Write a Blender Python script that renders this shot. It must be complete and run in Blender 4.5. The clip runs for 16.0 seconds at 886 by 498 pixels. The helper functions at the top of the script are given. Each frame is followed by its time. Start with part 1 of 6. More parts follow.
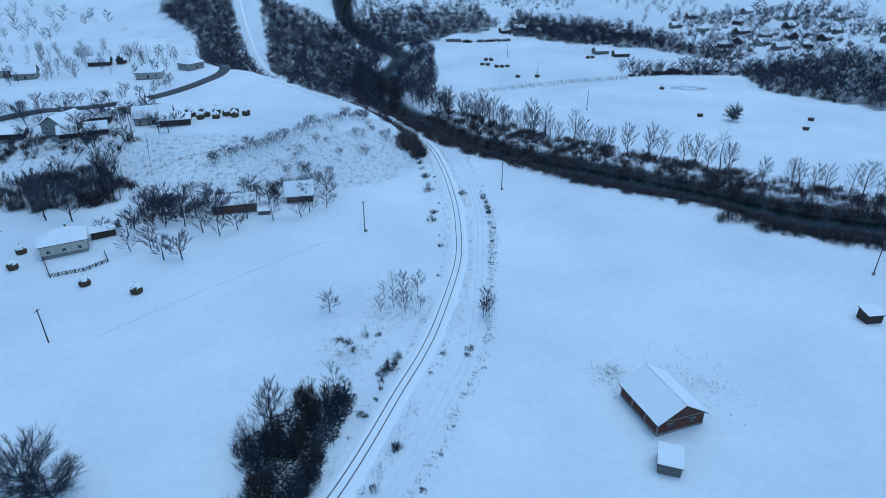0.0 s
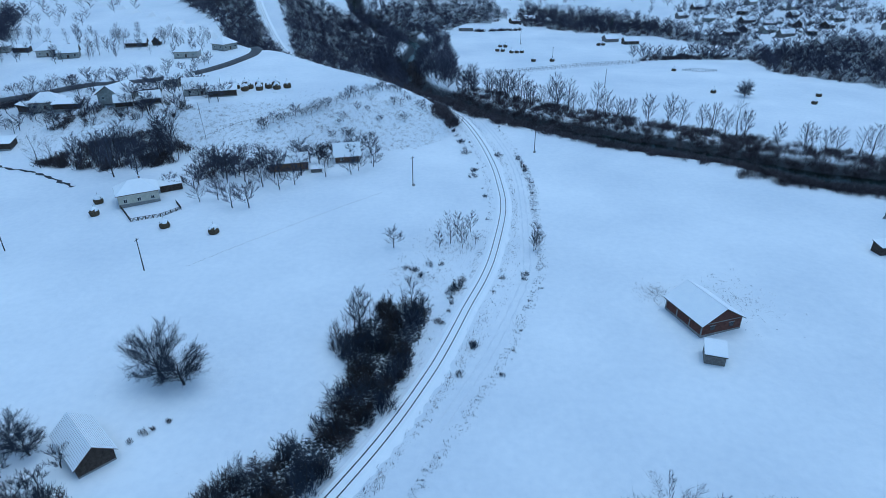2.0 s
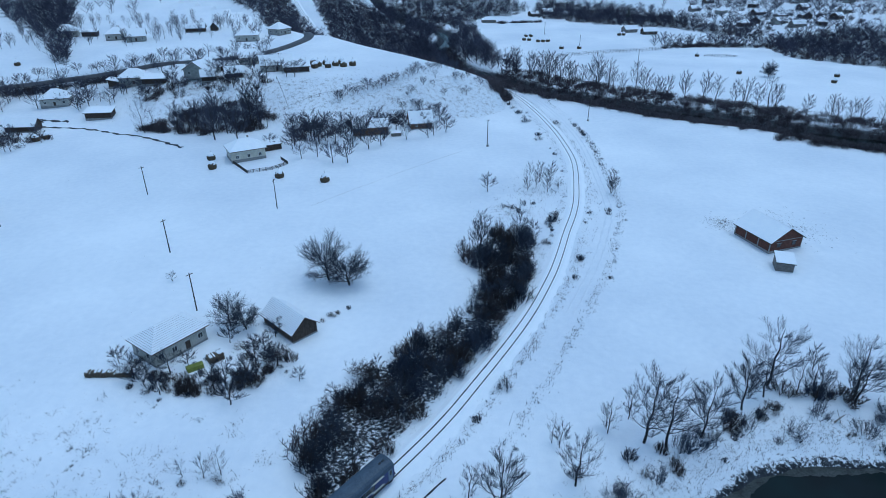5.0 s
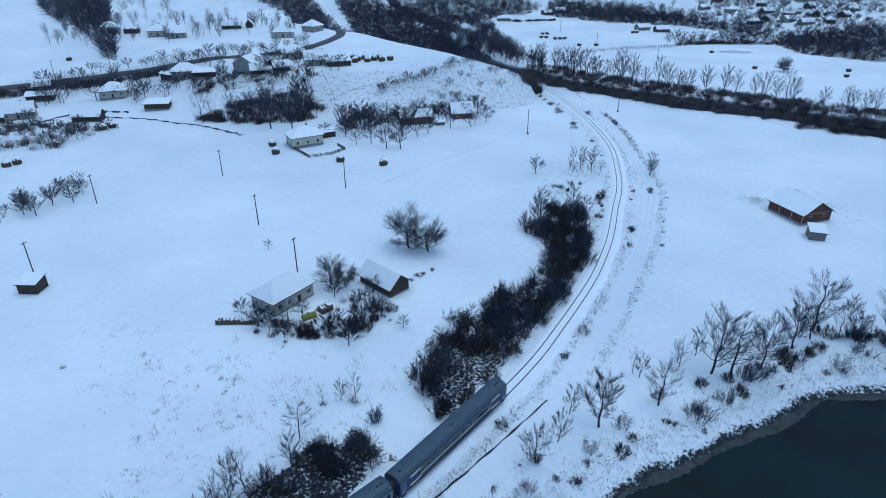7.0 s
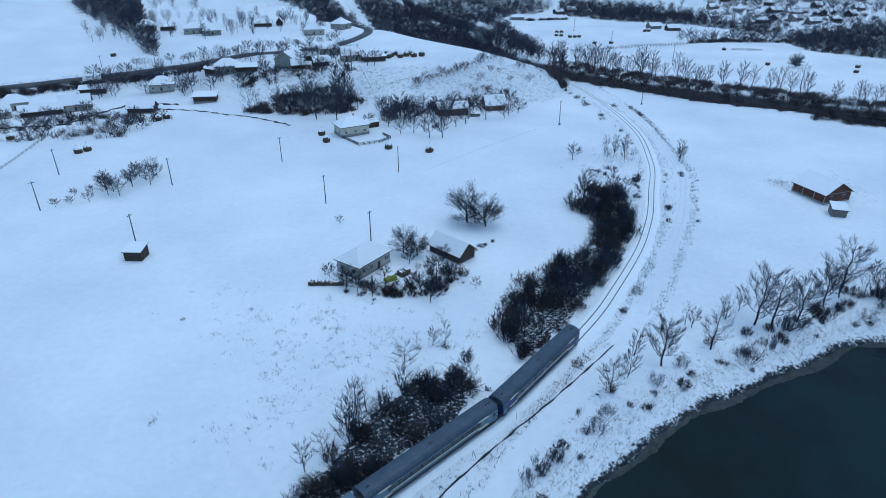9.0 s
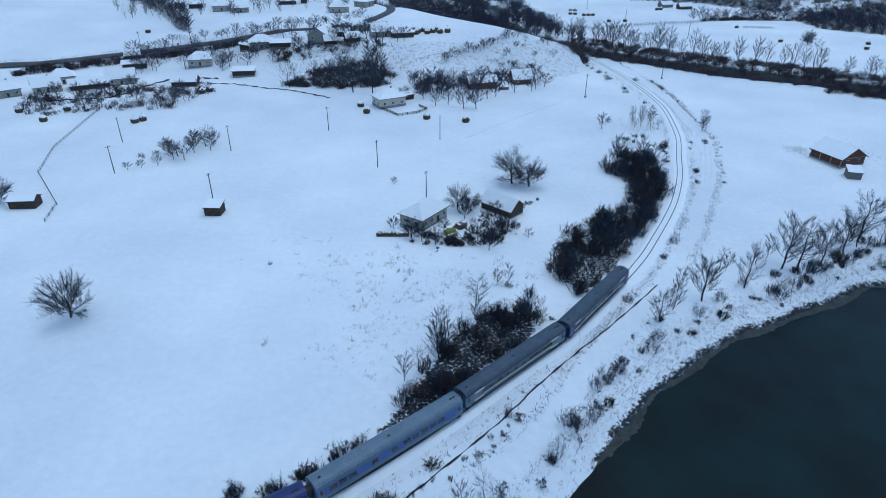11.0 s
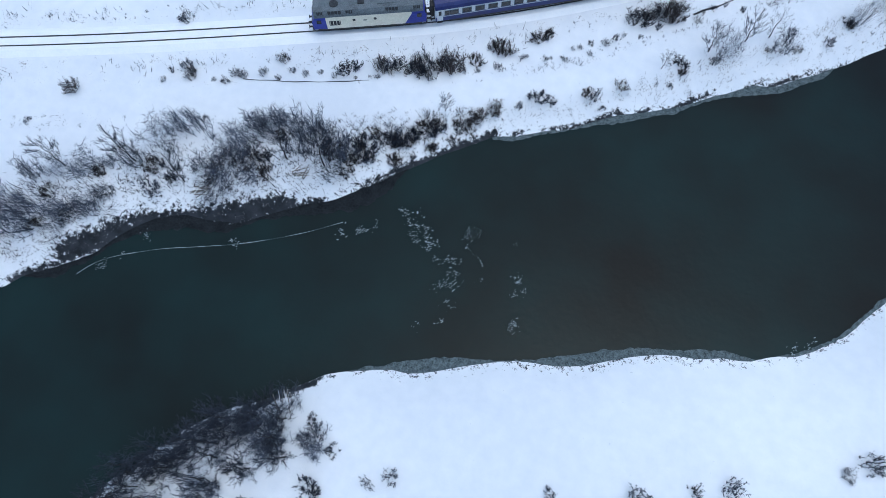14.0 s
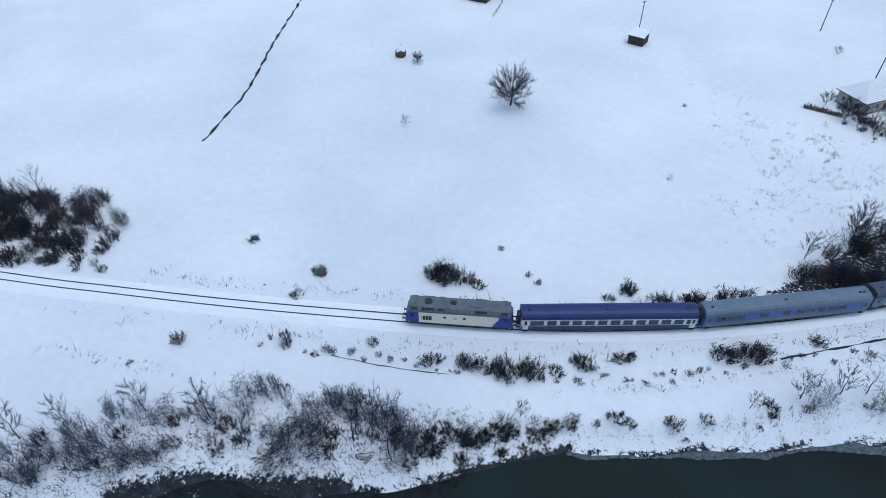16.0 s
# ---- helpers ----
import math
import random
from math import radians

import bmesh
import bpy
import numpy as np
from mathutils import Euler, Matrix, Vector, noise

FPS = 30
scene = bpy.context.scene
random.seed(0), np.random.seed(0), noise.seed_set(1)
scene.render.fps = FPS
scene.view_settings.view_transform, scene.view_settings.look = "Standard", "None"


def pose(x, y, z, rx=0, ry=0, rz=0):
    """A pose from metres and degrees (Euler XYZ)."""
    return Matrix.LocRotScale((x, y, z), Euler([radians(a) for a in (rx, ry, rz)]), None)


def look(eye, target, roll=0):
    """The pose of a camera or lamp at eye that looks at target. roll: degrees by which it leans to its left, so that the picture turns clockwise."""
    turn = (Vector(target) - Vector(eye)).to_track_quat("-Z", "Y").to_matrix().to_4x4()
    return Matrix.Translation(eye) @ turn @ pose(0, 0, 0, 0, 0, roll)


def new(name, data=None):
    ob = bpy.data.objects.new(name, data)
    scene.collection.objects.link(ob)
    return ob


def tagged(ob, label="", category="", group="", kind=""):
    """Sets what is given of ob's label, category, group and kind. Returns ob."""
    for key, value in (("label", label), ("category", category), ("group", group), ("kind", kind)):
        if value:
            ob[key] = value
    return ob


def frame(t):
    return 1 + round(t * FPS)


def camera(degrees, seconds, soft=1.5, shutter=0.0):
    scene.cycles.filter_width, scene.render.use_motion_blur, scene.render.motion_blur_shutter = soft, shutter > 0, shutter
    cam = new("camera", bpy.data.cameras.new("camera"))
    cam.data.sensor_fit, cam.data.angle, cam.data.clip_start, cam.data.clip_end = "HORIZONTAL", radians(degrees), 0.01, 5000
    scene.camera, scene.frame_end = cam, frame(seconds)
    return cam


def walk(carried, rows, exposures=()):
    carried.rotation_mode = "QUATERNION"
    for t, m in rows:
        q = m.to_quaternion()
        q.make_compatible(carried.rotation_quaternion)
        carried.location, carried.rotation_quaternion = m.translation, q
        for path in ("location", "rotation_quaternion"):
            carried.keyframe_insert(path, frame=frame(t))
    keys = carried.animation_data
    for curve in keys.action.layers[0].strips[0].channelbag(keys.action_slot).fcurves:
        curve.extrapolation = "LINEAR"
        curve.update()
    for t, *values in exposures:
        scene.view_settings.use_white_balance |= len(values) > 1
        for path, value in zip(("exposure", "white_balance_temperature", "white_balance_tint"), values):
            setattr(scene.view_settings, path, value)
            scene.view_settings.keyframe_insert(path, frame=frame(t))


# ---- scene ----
cam = camera(72.1, 16.0, 0.65)
METRES, EYE, TILT, LEAN, TURN = 155.5, 79.6, 0.0, 0.0, 0.0
ROWS = [
    (0.0, 0.0, 0.0, 0.0, -0.06, -27.22, 0.12),
    (0.5, -0.0216, -0.0314, -0.012, -0.17, -27.22, 0.11),
    (1.0, -0.0447, -0.0638, -0.0235, -0.24, -27.21, 0.06),
    (1.5, -0.0686, -0.0969, -0.0344, -0.27, -27.2, 0.07),
    (2.0, -0.0942, -0.1294, -0.0457, -0.29, -27.18, 0.07),
    (2.5, -0.1211, -0.1611, -0.0561, -0.29, -27.16, 0.05),
    (3.0, -0.1495, -0.1917, -0.0663, -0.36, -27.13, 0.03),
    (3.5, -0.1792, -0.2221, -0.0738, -0.47, -27.14, 0.02),
    (4.0, -0.2104, -0.2523, -0.0749, -0.56, -27.14, -0.0),
    (6.5, -0.3555, -0.3907, -0.0732, -0.69, -27.11, -0.04),
    (7.0, -0.3816, -0.417, -0.072, -0.7, -27.13, -0.03),
    (7.5, -0.407, -0.4434, -0.071, -0.68, -27.13, -0.04),
    (8.0, -0.4318, -0.4694, -0.0701, -0.67, -27.13, -0.06),
    (10.5, -0.5465, -0.5962, -0.0651, -0.64, -27.12, -0.06),
    (11.0, -0.5677, -0.622, -0.0657, -0.62, -28.74, -0.08),
    (11.5, -0.5893, -0.647, -0.0648, -0.55, -34.05, -0.08),
    (12.0, -0.6093, -0.6721, -0.0649, 4.02, -42.96, 0.01),
    (12.5, -0.6273, -0.6935, -0.0645, 12.16, -54.42, 0.16),
    (13.0, -0.6411, -0.7082, -0.0617, 18.03, -63.17, 0.32),
    (13.5, -0.6511, -0.7167, -0.0594, 20.82, -68.25, 0.37),
    (14.0, -0.6575, -0.7197, -0.0578, 22.28, -69.57, 0.39),
    (14.5, -0.6616, -0.7186, -0.0562, 24.24, -67.19, 0.44),
    (15.0, -0.6641, -0.7179, -0.0552, 26.96, -60.9, 0.55),
    (15.5, -0.6663, -0.7173, -0.054, 29.35, -51.82, 0.57),
    (16.0, -0.6649, -0.7167, -0.0535, 33.07, -42.61, 0.84),
]
EXPOSURES = [(0.0, 0.06, 4430, -10), (4.0, 0.14, 4580, -8), (8.0, 0.22, 4760, -7), (10.5, 0.22, 4850, -6), (11.5, 0.27, 5020, -4), (12.0, 0.37, 5180, -3), (13.0, 0.60, 5600, 0), (14.0, 0.68, 5620, 0), (15.0, 0.82, 5780, 0), (15.5, 0.76, 5850, 0), (16.0, 0.48, 5620, 1)]
walk(cam, [(t, pose(0, 0, EYE, TILT, LEAN, TURN) @ pose(METRES * x, METRES * y, METRES * z, 90 + pitch, roll, yaw)) for t, x, y, z, yaw, pitch, roll in ROWS], EXPOSURES)

# ---- world and light: an overcast winter dusk ----
world = bpy.data.worlds.new("world")
scene.world = world
world.use_nodes = True
sky = world.node_tree.nodes.new("ShaderNodeTexSky")
sky.sky_type, sky.sun_disc = "NISHITA", False
sky.sun_elevation, sky.sun_rotation = radians(78), radians(69)
sky.air_density, sky.dust_density, sky.ozone_density = 1.0, 3.0, 1.0
world.node_tree.links.new(sky.outputs[0], world.node_tree.nodes["Background"].inputs[0])
world.node_tree.nodes["Background"].inputs[1].default_value = 0.11
sun = new("sun", bpy.data.lights.new("sun", "SUN"))
sun.data.energy, sun.data.angle, sun.data.color = 0.25, radians(90), (1.0, 0.96, 0.9)
sun.matrix_world = look((-12, 6, 110), (0, 0, 0))


# ---- plan: river, track, roads and the lie of the land ----
RIVER_A = [(-330, -260), (-230, -190), (-185, -140), (-164, -114), (-156, -106), (-149, -97), (-139, -93), (-130, -87), (-124, -81), (-117, -72.5),
           (-106, -65.5), (-98, -60), (-87, -52), (-76, -44), (-66, -34.5), (-54, -20.5), (-45, -13), (-35, -5), (-25, 0.5), (-13, 6), (0, 12.5),
           (9, 16.5), (22, 17), (45, 14), (80, 18), (125, 35), (160, 75), (165, 120), (144, 155), (112, 169), (94, 190), (71, 203), (48, 219)]
RIVER_A2 = [(30, 235), (15, 251), (0, 272), (-14, 293), (-31, 325), (-39, 370), (-43, 430), (-37, 510), (-75, 600), (-130, 800), (-160, 1100)]
RIVER_B = [(-145, 1100), (-115, 800), (-58, 605), (-28, 510), (-34, 430), (-30, 370), (-24, 326), (-6, 294), (11, 267), (34, 243), (63, 225), (90, 207),
           (114, 188), (148, 172), (190, 150), (205, 105), (195, 55), (150, 5), (90, -18), (45, -28), (10, -34), (-14, -45), (-37.6, -56.6), (-50, -64.6),
           (-55.6, -68.2), (-60.6, -74.2), (-64.6, -79.8), (-70.5, -85.4), (-76.6, -86.6), (-87.6, -91.8), (-99.6, -97.3), (-110.6, -102.4), (-124, -110.5), (-136, -125)]
RIVER_B2 = [(-150, -155), (-195, -205), (-300, -290)]
TRACK = [(-245, 760), (-195, 620), (-160, 520), (-126, 432), (-90, 368), (-51, 323), (-28, 292), (-13, 264), (-5, 246), (0.4, 218), (3.6, 190), (4.6, 168), (4, 146), (-0.8, 119), (-4.4, 105),
         (-8.8, 92.4), (-13.2, 79), (-17.2, 68.3), (-24.5, 52.3), (-35, 34), (-44.5, 19.3), (-63.6, -4.5), (-74, -14.2), (-92, -31.2), (-110.5, -45.5),
         (-127.2, -56), (-148, -66.6), (-167, -75.8), (-186, -84.3), (-205, -92.4), (-260, -114), (-420, -172)]
LANE = [(-10, 292), (-2, 265), (3, 248), (6.2, 232), (9.6, 209), (11.5, 185), (11.4, 165), (9.3, 136), (6.3, 109), (1.7, 94), (-4, 79), (-9, 68), (-18, 50),
        (-28, 32), (-39, 14.6), (-48.6, 3.2), (-57.5, -8), (-71, -27.2), (-84, -40), (-96, -50), (-107, -59.2), (-124, -68.4), (-141, -76.4),
        (-161, -84), (-200, -99), (-270, -126)]
HIGHWAY = [(-700, 60), (-450, 150), (-340, 198), (-276, 224), (-247, 236), (-215, 249), (-188, 257), (-156, 266), (-136, 280), (-124, 302), (-118, 328),
           (-122, 350), (-134, 376)]


def smooth_line(points, step=1.0):
    """A Catmull-Rom curve through the points, as an array of x, y at even steps."""
    p = np.array([points[0], *points, points[-1]], float)
    out = []
    for a, b, c, d in zip(p[:-3], p[1:-2], p[2:-1], p[3:]):
        n = max(2, int(np.linalg.norm(c - b) / 0.5))
        t = (np.arange(n) / n)[:, None]
        out.append(0.5 * (2 * b + (c - a) * t + (2 * a - 5 * b + 4 * c - d) * t ** 2 + (3 * b - a - 3 * c + d) * t ** 3))
    q = np.vstack(out + [p[-1:]])
    for _ in range(12):
        q[1:-1] = (q[:-2] + 2 * q[1:-1] + q[2:]) / 4
    s = np.concatenate([[0], np.cumsum(np.linalg.norm(np.diff(q, axis=0), axis=1))])
    at = np.arange(0, s[-1], step)
    return np.stack([np.interp(at, s, q[:, 0]), np.interp(at, s, q[:, 1])], 1)


def line_distance(x, y, line):
    """The distance of each place from a line of points."""
    best = np.full(x.shape, 1e9)
    for (ax, ay), (bx, by) in zip(line[:-1], line[1:]):
        dx, dy = bx - ax, by - ay
        t = np.clip(((x - ax) * dx + (y - ay) * dy) / (dx * dx + dy * dy + 1e-9), 0, 1)
        best = np.minimum(best, (x - ax - t * dx) ** 2 + (y - ay - t * dy) ** 2)
    return np.sqrt(best)


def inside(x, y, poly):
    got = np.zeros(x.shape, bool)
    for (ax, ay), (bx, by) in zip(poly, np.roll(poly, -1, axis=0)):
        cross = (ay > y) != (by > y)
        got ^= cross & (x < (bx - ax) * (y - ay) / (by - ay + 1e-12) + ax)
    return got


def ramp(a, b, v):
    t = np.clip((v - a) / (b - a), 0, 1)
    return t * t * (3 - 2 * t)


def wobble(x, y, size, seed=0.0):
    """Soft unevenness between about -1 and 1, made of crossed waves."""
    a, b = x / size, y / size
    return (np.sin(1.7 * a + 0.6 * b + seed) * np.cos(1.3 * b - 0.7 * a + 2.1 * seed) + 0.6 * np.sin(2.9 * a - 1.9 * b + 3.3 * seed)
            + 0.4 * np.cos(4.1 * b + 3.2 * a + 1.3 * seed)) / 2


BANK_A, BANK_B = smooth_line(RIVER_A + RIVER_A2, 4.0), smooth_line(RIVER_B + RIVER_B2, 4.0)
RIVER = np.vstack([BANK_A, BANK_B])
RAIL_LINE, LANE_LINE, ROAD_LINE = smooth_line(TRACK, 1.0), smooth_line(LANE, 1.0), smooth_line(HIGHWAY, 2.0)
WATER = -2.4


def water_level(y):
    """The river comes down from the north."""
    return WATER - 8.0 * np.clip((y - 262) / 150, 0, 1)


def river_distance(x, y):
    """Metres from the water's edge, below nought in the river; the edge is ragged."""
    d = line_distance(x, y, np.vstack([RIVER, RIVER[:1]]))
    return np.where(inside(x, y, RIVER), -d, d) + 0.7 * wobble(x, y, 5.0, 1.0) + 0.35 * wobble(x, y, 1.9, 4.0)


TERRACE_EDGE = [(-40, 198), (-22, 206), (-10.5, 221), (-10, 237), (-12.5, 248), (-19, 264), (-34, 291), (-57, 320), (-92, 358), (-112, 367), (-150, 395)]


def land(x, y):
    """The land's height without river and tracks."""
    # terrace with the village: its foot runs behind the row of houses, its edge drops to the railway
    foot = 196 - 0.1 * np.clip(-60 - x, 0, 400)
    width = 38 + 92 * ramp(-120, -230, x)
    terrace = inside(x, y, np.array(TERRACE_EDGE + [(-400, 600), (-2000, 600), (-2000, -600), (-40, -600)]))
    e = np.where(terrace, line_distance(x, y, TERRACE_EDGE), 0)
    east = 0.55 * ramp(0, 5, e) + 0.45 * ramp(4, 28, e)
    z = 13.2 * ramp(0, 1, (y - foot) / width) * east
    z = z + 6 * ramp(-60, -140, x) * ramp(250, 420, y) * east
    # hillsides behind: west of the valley, north of it and in the north-east
    z = z + 0.15 * np.clip(y - 400 + 0.35 * (x + 150), 0, 1500) * ramp(-95, -200, x)
    z = z - 7 * ramp(290, 470, y) * ramp(-150, -60, x) * (1 - east) + 0.10 * np.clip(y - 640, 0, 3000) * ramp(-110, -40, x)
    z = z + 0.13 * np.clip(x - 205 + 0.25 * (y - 480), 0, 2500) * ramp(330, 470, y)
    z = z + 0.10 * np.clip(-290 - x, 0, 2000) * ramp(150, 260, y)
    return z + 0.25 * wobble(x, y, 31.0, 2.0) + 0.08 * wobble(x, y, 7.0, 5.0)


def ground_height(x, y, d=None, t=None, w=None):
    x, y = np.atleast_1d(np.asarray(x, float)), np.atleast_1d(np.asarray(y, float))
    if d is None:
        d, t, w = river_distance(x, y), line_distance(x, y, RAIL_LINE[::4]), line_distance(x, y, LANE_LINE[::4])
    z = land(x, y)
    k, level = ramp(-4.2, 8.0, d), water_level(y)
    z = np.where(d < 8, (level - 0.9) * (1 - k) + np.maximum(z, level) * k, z)
    z = z * ramp(2.5, 7, t) + (1 - ramp(2.5, 7, t)) * (0.35 + z * ramp(250, 330, y))
    flat = 1 - ramp(1.6, 3.4, w)
    z = z * (1 - flat) + flat * -0.12 - 0.35 * np.exp(-((w - 4.2) / 0.8) ** 2) * (t < 9) * (t > 3)
    return z


def spread_lines(low, top, step, far, growth=1.065):
    """Grid lines, dense in the middle and ever wider apart outwards."""
    mid = np.arange(low, top + step, step)
    out, d = [], step
    while sum(out) < far:
        d *= growth
        out.append(d)
    c = np.cumsum(out)
    return np.concatenate([low - c[::-1], mid, mid[-1] + c])


XS, YS = spread_lines(-255, 125, 1.65, 4300), spread_lines(-150, 265, 1.65, 4300)
GX, GY = (g.ravel() for g in np.meshgrid(XS, YS))
FROM_RIVER, FROM_RAIL, FROM_LANE = river_distance(GX, GY), line_distance(GX, GY, RAIL_LINE[::4]), line_distance(GX, GY, LANE_LINE[::4])
GZ = ground_height(GX, GY, FROM_RIVER, FROM_RAIL, FROM_LANE) - 0.5 * (1 - ramp(4.0, 7.5, line_distance(GX, GY, ROAD_LINE[::6])))


def at_place(values, x, y):
    """A grid's values at any places."""
    g = values.reshape(len(YS), len(XS))
    x, y = np.atleast_1d(np.asarray(x, float)), np.atleast_1d(np.asarray(y, float))
    i, j = np.clip(np.searchsorted(XS, x) - 1, 0, len(XS) - 2), np.clip(np.searchsorted(YS, y) - 1, 0, len(YS) - 2)
    u, v = (x - XS[i]) / (XS[i + 1] - XS[i]), (y - YS[j]) / (YS[j + 1] - YS[j])
    return (g[j, i] * (1 - u) + g[j, i + 1] * u) * (1 - v) + (g[j + 1, i] * (1 - u) + g[j + 1, i + 1] * u) * v


def high(x, y):
    return float(at_place(GZ, x, y)[0])


# ---- materials ----
def ramp_node(nodes, stops):
    r = nodes.new("ShaderNodeValToRGB")
    el = r.color_ramp.elements
    while len(el) < len(stops):
        el.new(0.5)
    for e, (p, c) in zip(el, stops):
        e.position, e.color = p, (*c, 1)
    return r


def surface(name, dark, light, size=1.0, rough=0.8, metal=0.0, bump=0.2, fine=8.0, spec=0.4):
    """A material that varies between two colours at two scales, with relief."""
    m = bpy.data.materials.new(name)
    m.use_nodes = True
    n, link = m.node_tree.nodes, m.node_tree.links.new
    b = n["Principled BSDF"]
    co = n.new("ShaderNodeTexCoord")
    a, f, mix = n.new("ShaderNodeTexNoise"), n.new("ShaderNodeTexNoise"), n.new("ShaderNodeMath")
    a.inputs["Scale"].default_value, f.inputs["Scale"].default_value = 1 / size, fine / size
    a.inputs["Detail"].default_value, f.inputs["Detail"].default_value = 4, 3
    for t in (a, f):
        link(co.outputs["Object"], t.inputs["Vector"])
    mix.operation = "MULTIPLY_ADD"
    link(f.outputs["Fac"], mix.inputs[0])
    mix.inputs[1].default_value = 0.5
    half = n.new("ShaderNodeMath")
    half.operation, half.inputs[1].default_value = "MULTIPLY", 0.5
    link(a.outputs["Fac"], half.inputs[0])
    link(half.outputs[0], mix.inputs[2])
    r = ramp_node(n, [(0.36, dark), (0.64, light)])
    link(mix.outputs[0], r.inputs[0])
    link(r.outputs[0], b.inputs["Base Color"])
    b.inputs["Roughness"].default_value, b.inputs["Metallic"].default_value = rough, metal
    b.inputs["Specular IOR Level"].default_value = spec
    if bump:
        u = n.new("ShaderNodeBump")
        u.inputs["Strength"].default_value, u.inputs["Distance"].default_value = bump, 0.1 * size
        link(mix.outputs[0], u.inputs["Height"])
        link(u.outputs[0], b.inputs["Normal"])
    return m


def varied(m, low=0.75, high=1.25):
    """Lets the colour differ a little from object to object."""
    n, link = m.node_tree.nodes, m.node_tree.links.new
    b = n["Principled BSDF"]
    was = b.inputs["Base Color"].links[0].from_socket
    info, mr, mul = n.new("ShaderNodeObjectInfo"), n.new("ShaderNodeMapRange"), n.new("ShaderNodeVectorMath")
    mr.inputs["To Min"].default_value, mr.inputs["To Max"].default_value = low, high
    link(info.outputs["Random"], mr.inputs["Value"])
    mul.operation = "SCALE"
    link(was, mul.inputs[0])
    link(mr.outputs[0], mul.inputs["Scale"])
    link(mul.outputs[0], b.inputs["Base Color"])
    return m


def snow_ground():
    """Snow with soft relief, mud, near-black ground and dead grass breaking through where the soil and grass attributes
    say so.
    """
    m = bpy.data.materials.new("snow_ground")
    m.use_nodes = True
    n, link = m.node_tree.nodes, m.node_tree.links.new
    b = n["Principled BSDF"]
    co = n.new("ShaderNodeTexCoord")

    def noise_at(scale, detail=4.0, rough=0.55):
        t = n.new("ShaderNodeTexNoise")
        t.inputs["Scale"].default_value, t.inputs["Detail"].default_value, t.inputs["Roughness"].default_value = scale, detail, rough
        link(co.outputs["Object"], t.inputs["Vector"])
        return t.outputs["Fac"]

    def math(op, a, c, clamp=False):
        k = n.new("ShaderNodeMath")
        k.operation, k.use_clamp = op, clamp
        for i, v in enumerate((a, c)):
            if isinstance(v, (int, float)):
                k.inputs[i].default_value = v
            else:
                link(v, k.inputs[i])
        return k.outputs[0]

    def attribute(name):
        t = n.new("ShaderNodeAttribute")
        t.attribute_name = name
        return t.outputs["Fac"]

    def step(value, lo, hi):
        r = n.new("ShaderNodeMapRange")
        r.inputs["From Min"].default_value, r.inputs["From Max"].default_value = lo, hi
        link(value, r.inputs["Value"])
        return r.outputs[0]

    def mixed(fac, a, c):
        k = n.new("ShaderNodeMix")
        k.data_type = "RGBA"
        link(fac, k.inputs["Factor"])
        for i, v in ((6, a), (7, c)):
            if isinstance(v, tuple):
                k.inputs[i].default_value = (*v, 1)
            else:
                link(v, k.inputs[i])
        return k.outputs[2]

    broad, wide, mid, fine = noise_at(0.035, 3), noise_at(0.009, 2), noise_at(0.6, 5), noise_at(5.5, 6, 0.65)
    drift = math("ADD", math("MULTIPLY", wide, 0.45), math("ADD", math("MULTIPLY", broad, 0.35), math("MULTIPLY", mid, 0.2)))
    snow = mixed(step(drift, 0.38, 0.62), (0.725, 0.755, 0.80), (0.90, 0.912, 0.925))
    patch = noise_at(1.7, 5, 0.6)
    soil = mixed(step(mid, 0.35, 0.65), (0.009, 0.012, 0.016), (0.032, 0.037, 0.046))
    grass = mixed(step(fine, 0.4, 0.6), (0.085, 0.082, 0.082), (0.20, 0.19, 0.18))
    speck = math("ADD", math("MULTIPLY", fine, 0.65), math("MULTIPLY", mid, 0.35))
    tufts = step(math("ADD", speck, math("MULTIPLY", attribute("grass"), 0.27)), 0.665, 0.70)
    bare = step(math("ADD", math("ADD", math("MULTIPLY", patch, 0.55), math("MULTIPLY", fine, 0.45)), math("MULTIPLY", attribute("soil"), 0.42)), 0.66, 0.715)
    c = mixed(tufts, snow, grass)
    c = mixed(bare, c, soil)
    link(c, b.inputs["Base Color"])
    b.inputs["Roughness"].default_value, b.inputs["Specular IOR Level"].default_value = 0.75, 0.25
    u = n.new("ShaderNodeBump")
    u.inputs["Strength"].default_value, u.inputs["Distance"].default_value = 0.35, 0.25
    link(math("ADD", math("MULTIPLY", mid, 0.8), math("MULTIPLY", fine, 0.3)), u.inputs["Height"])
    link(u.outputs[0], b.inputs["Normal"])
    return m


def water_material():
    m = surface("river_water", (0.0085, 0.010, 0.0098), (0.0105, 0.0245, 0.0245), 55.0, 0.15, 0, 0, 4.0, 0.11)
    n, link = m.node_tree.nodes, m.node_tree.links.new
    co, w, u = n.new("ShaderNodeTexCoord"), n.new("ShaderNodeTexNoise"), n.new("ShaderNodeBump")
    w.inputs["Scale"].default_value, w.inputs["Detail"].default_value = 1.1, 5
    link(co.outputs["Object"], w.inputs["Vector"])
    u.inputs["Strength"].default_value, u.inputs["Distance"].default_value = 0.25, 0.12
    link(w.outputs["Fac"], u.inputs["Height"])
    link(u.outputs[0], n["Principled BSDF"].inputs["Normal"])
    return m


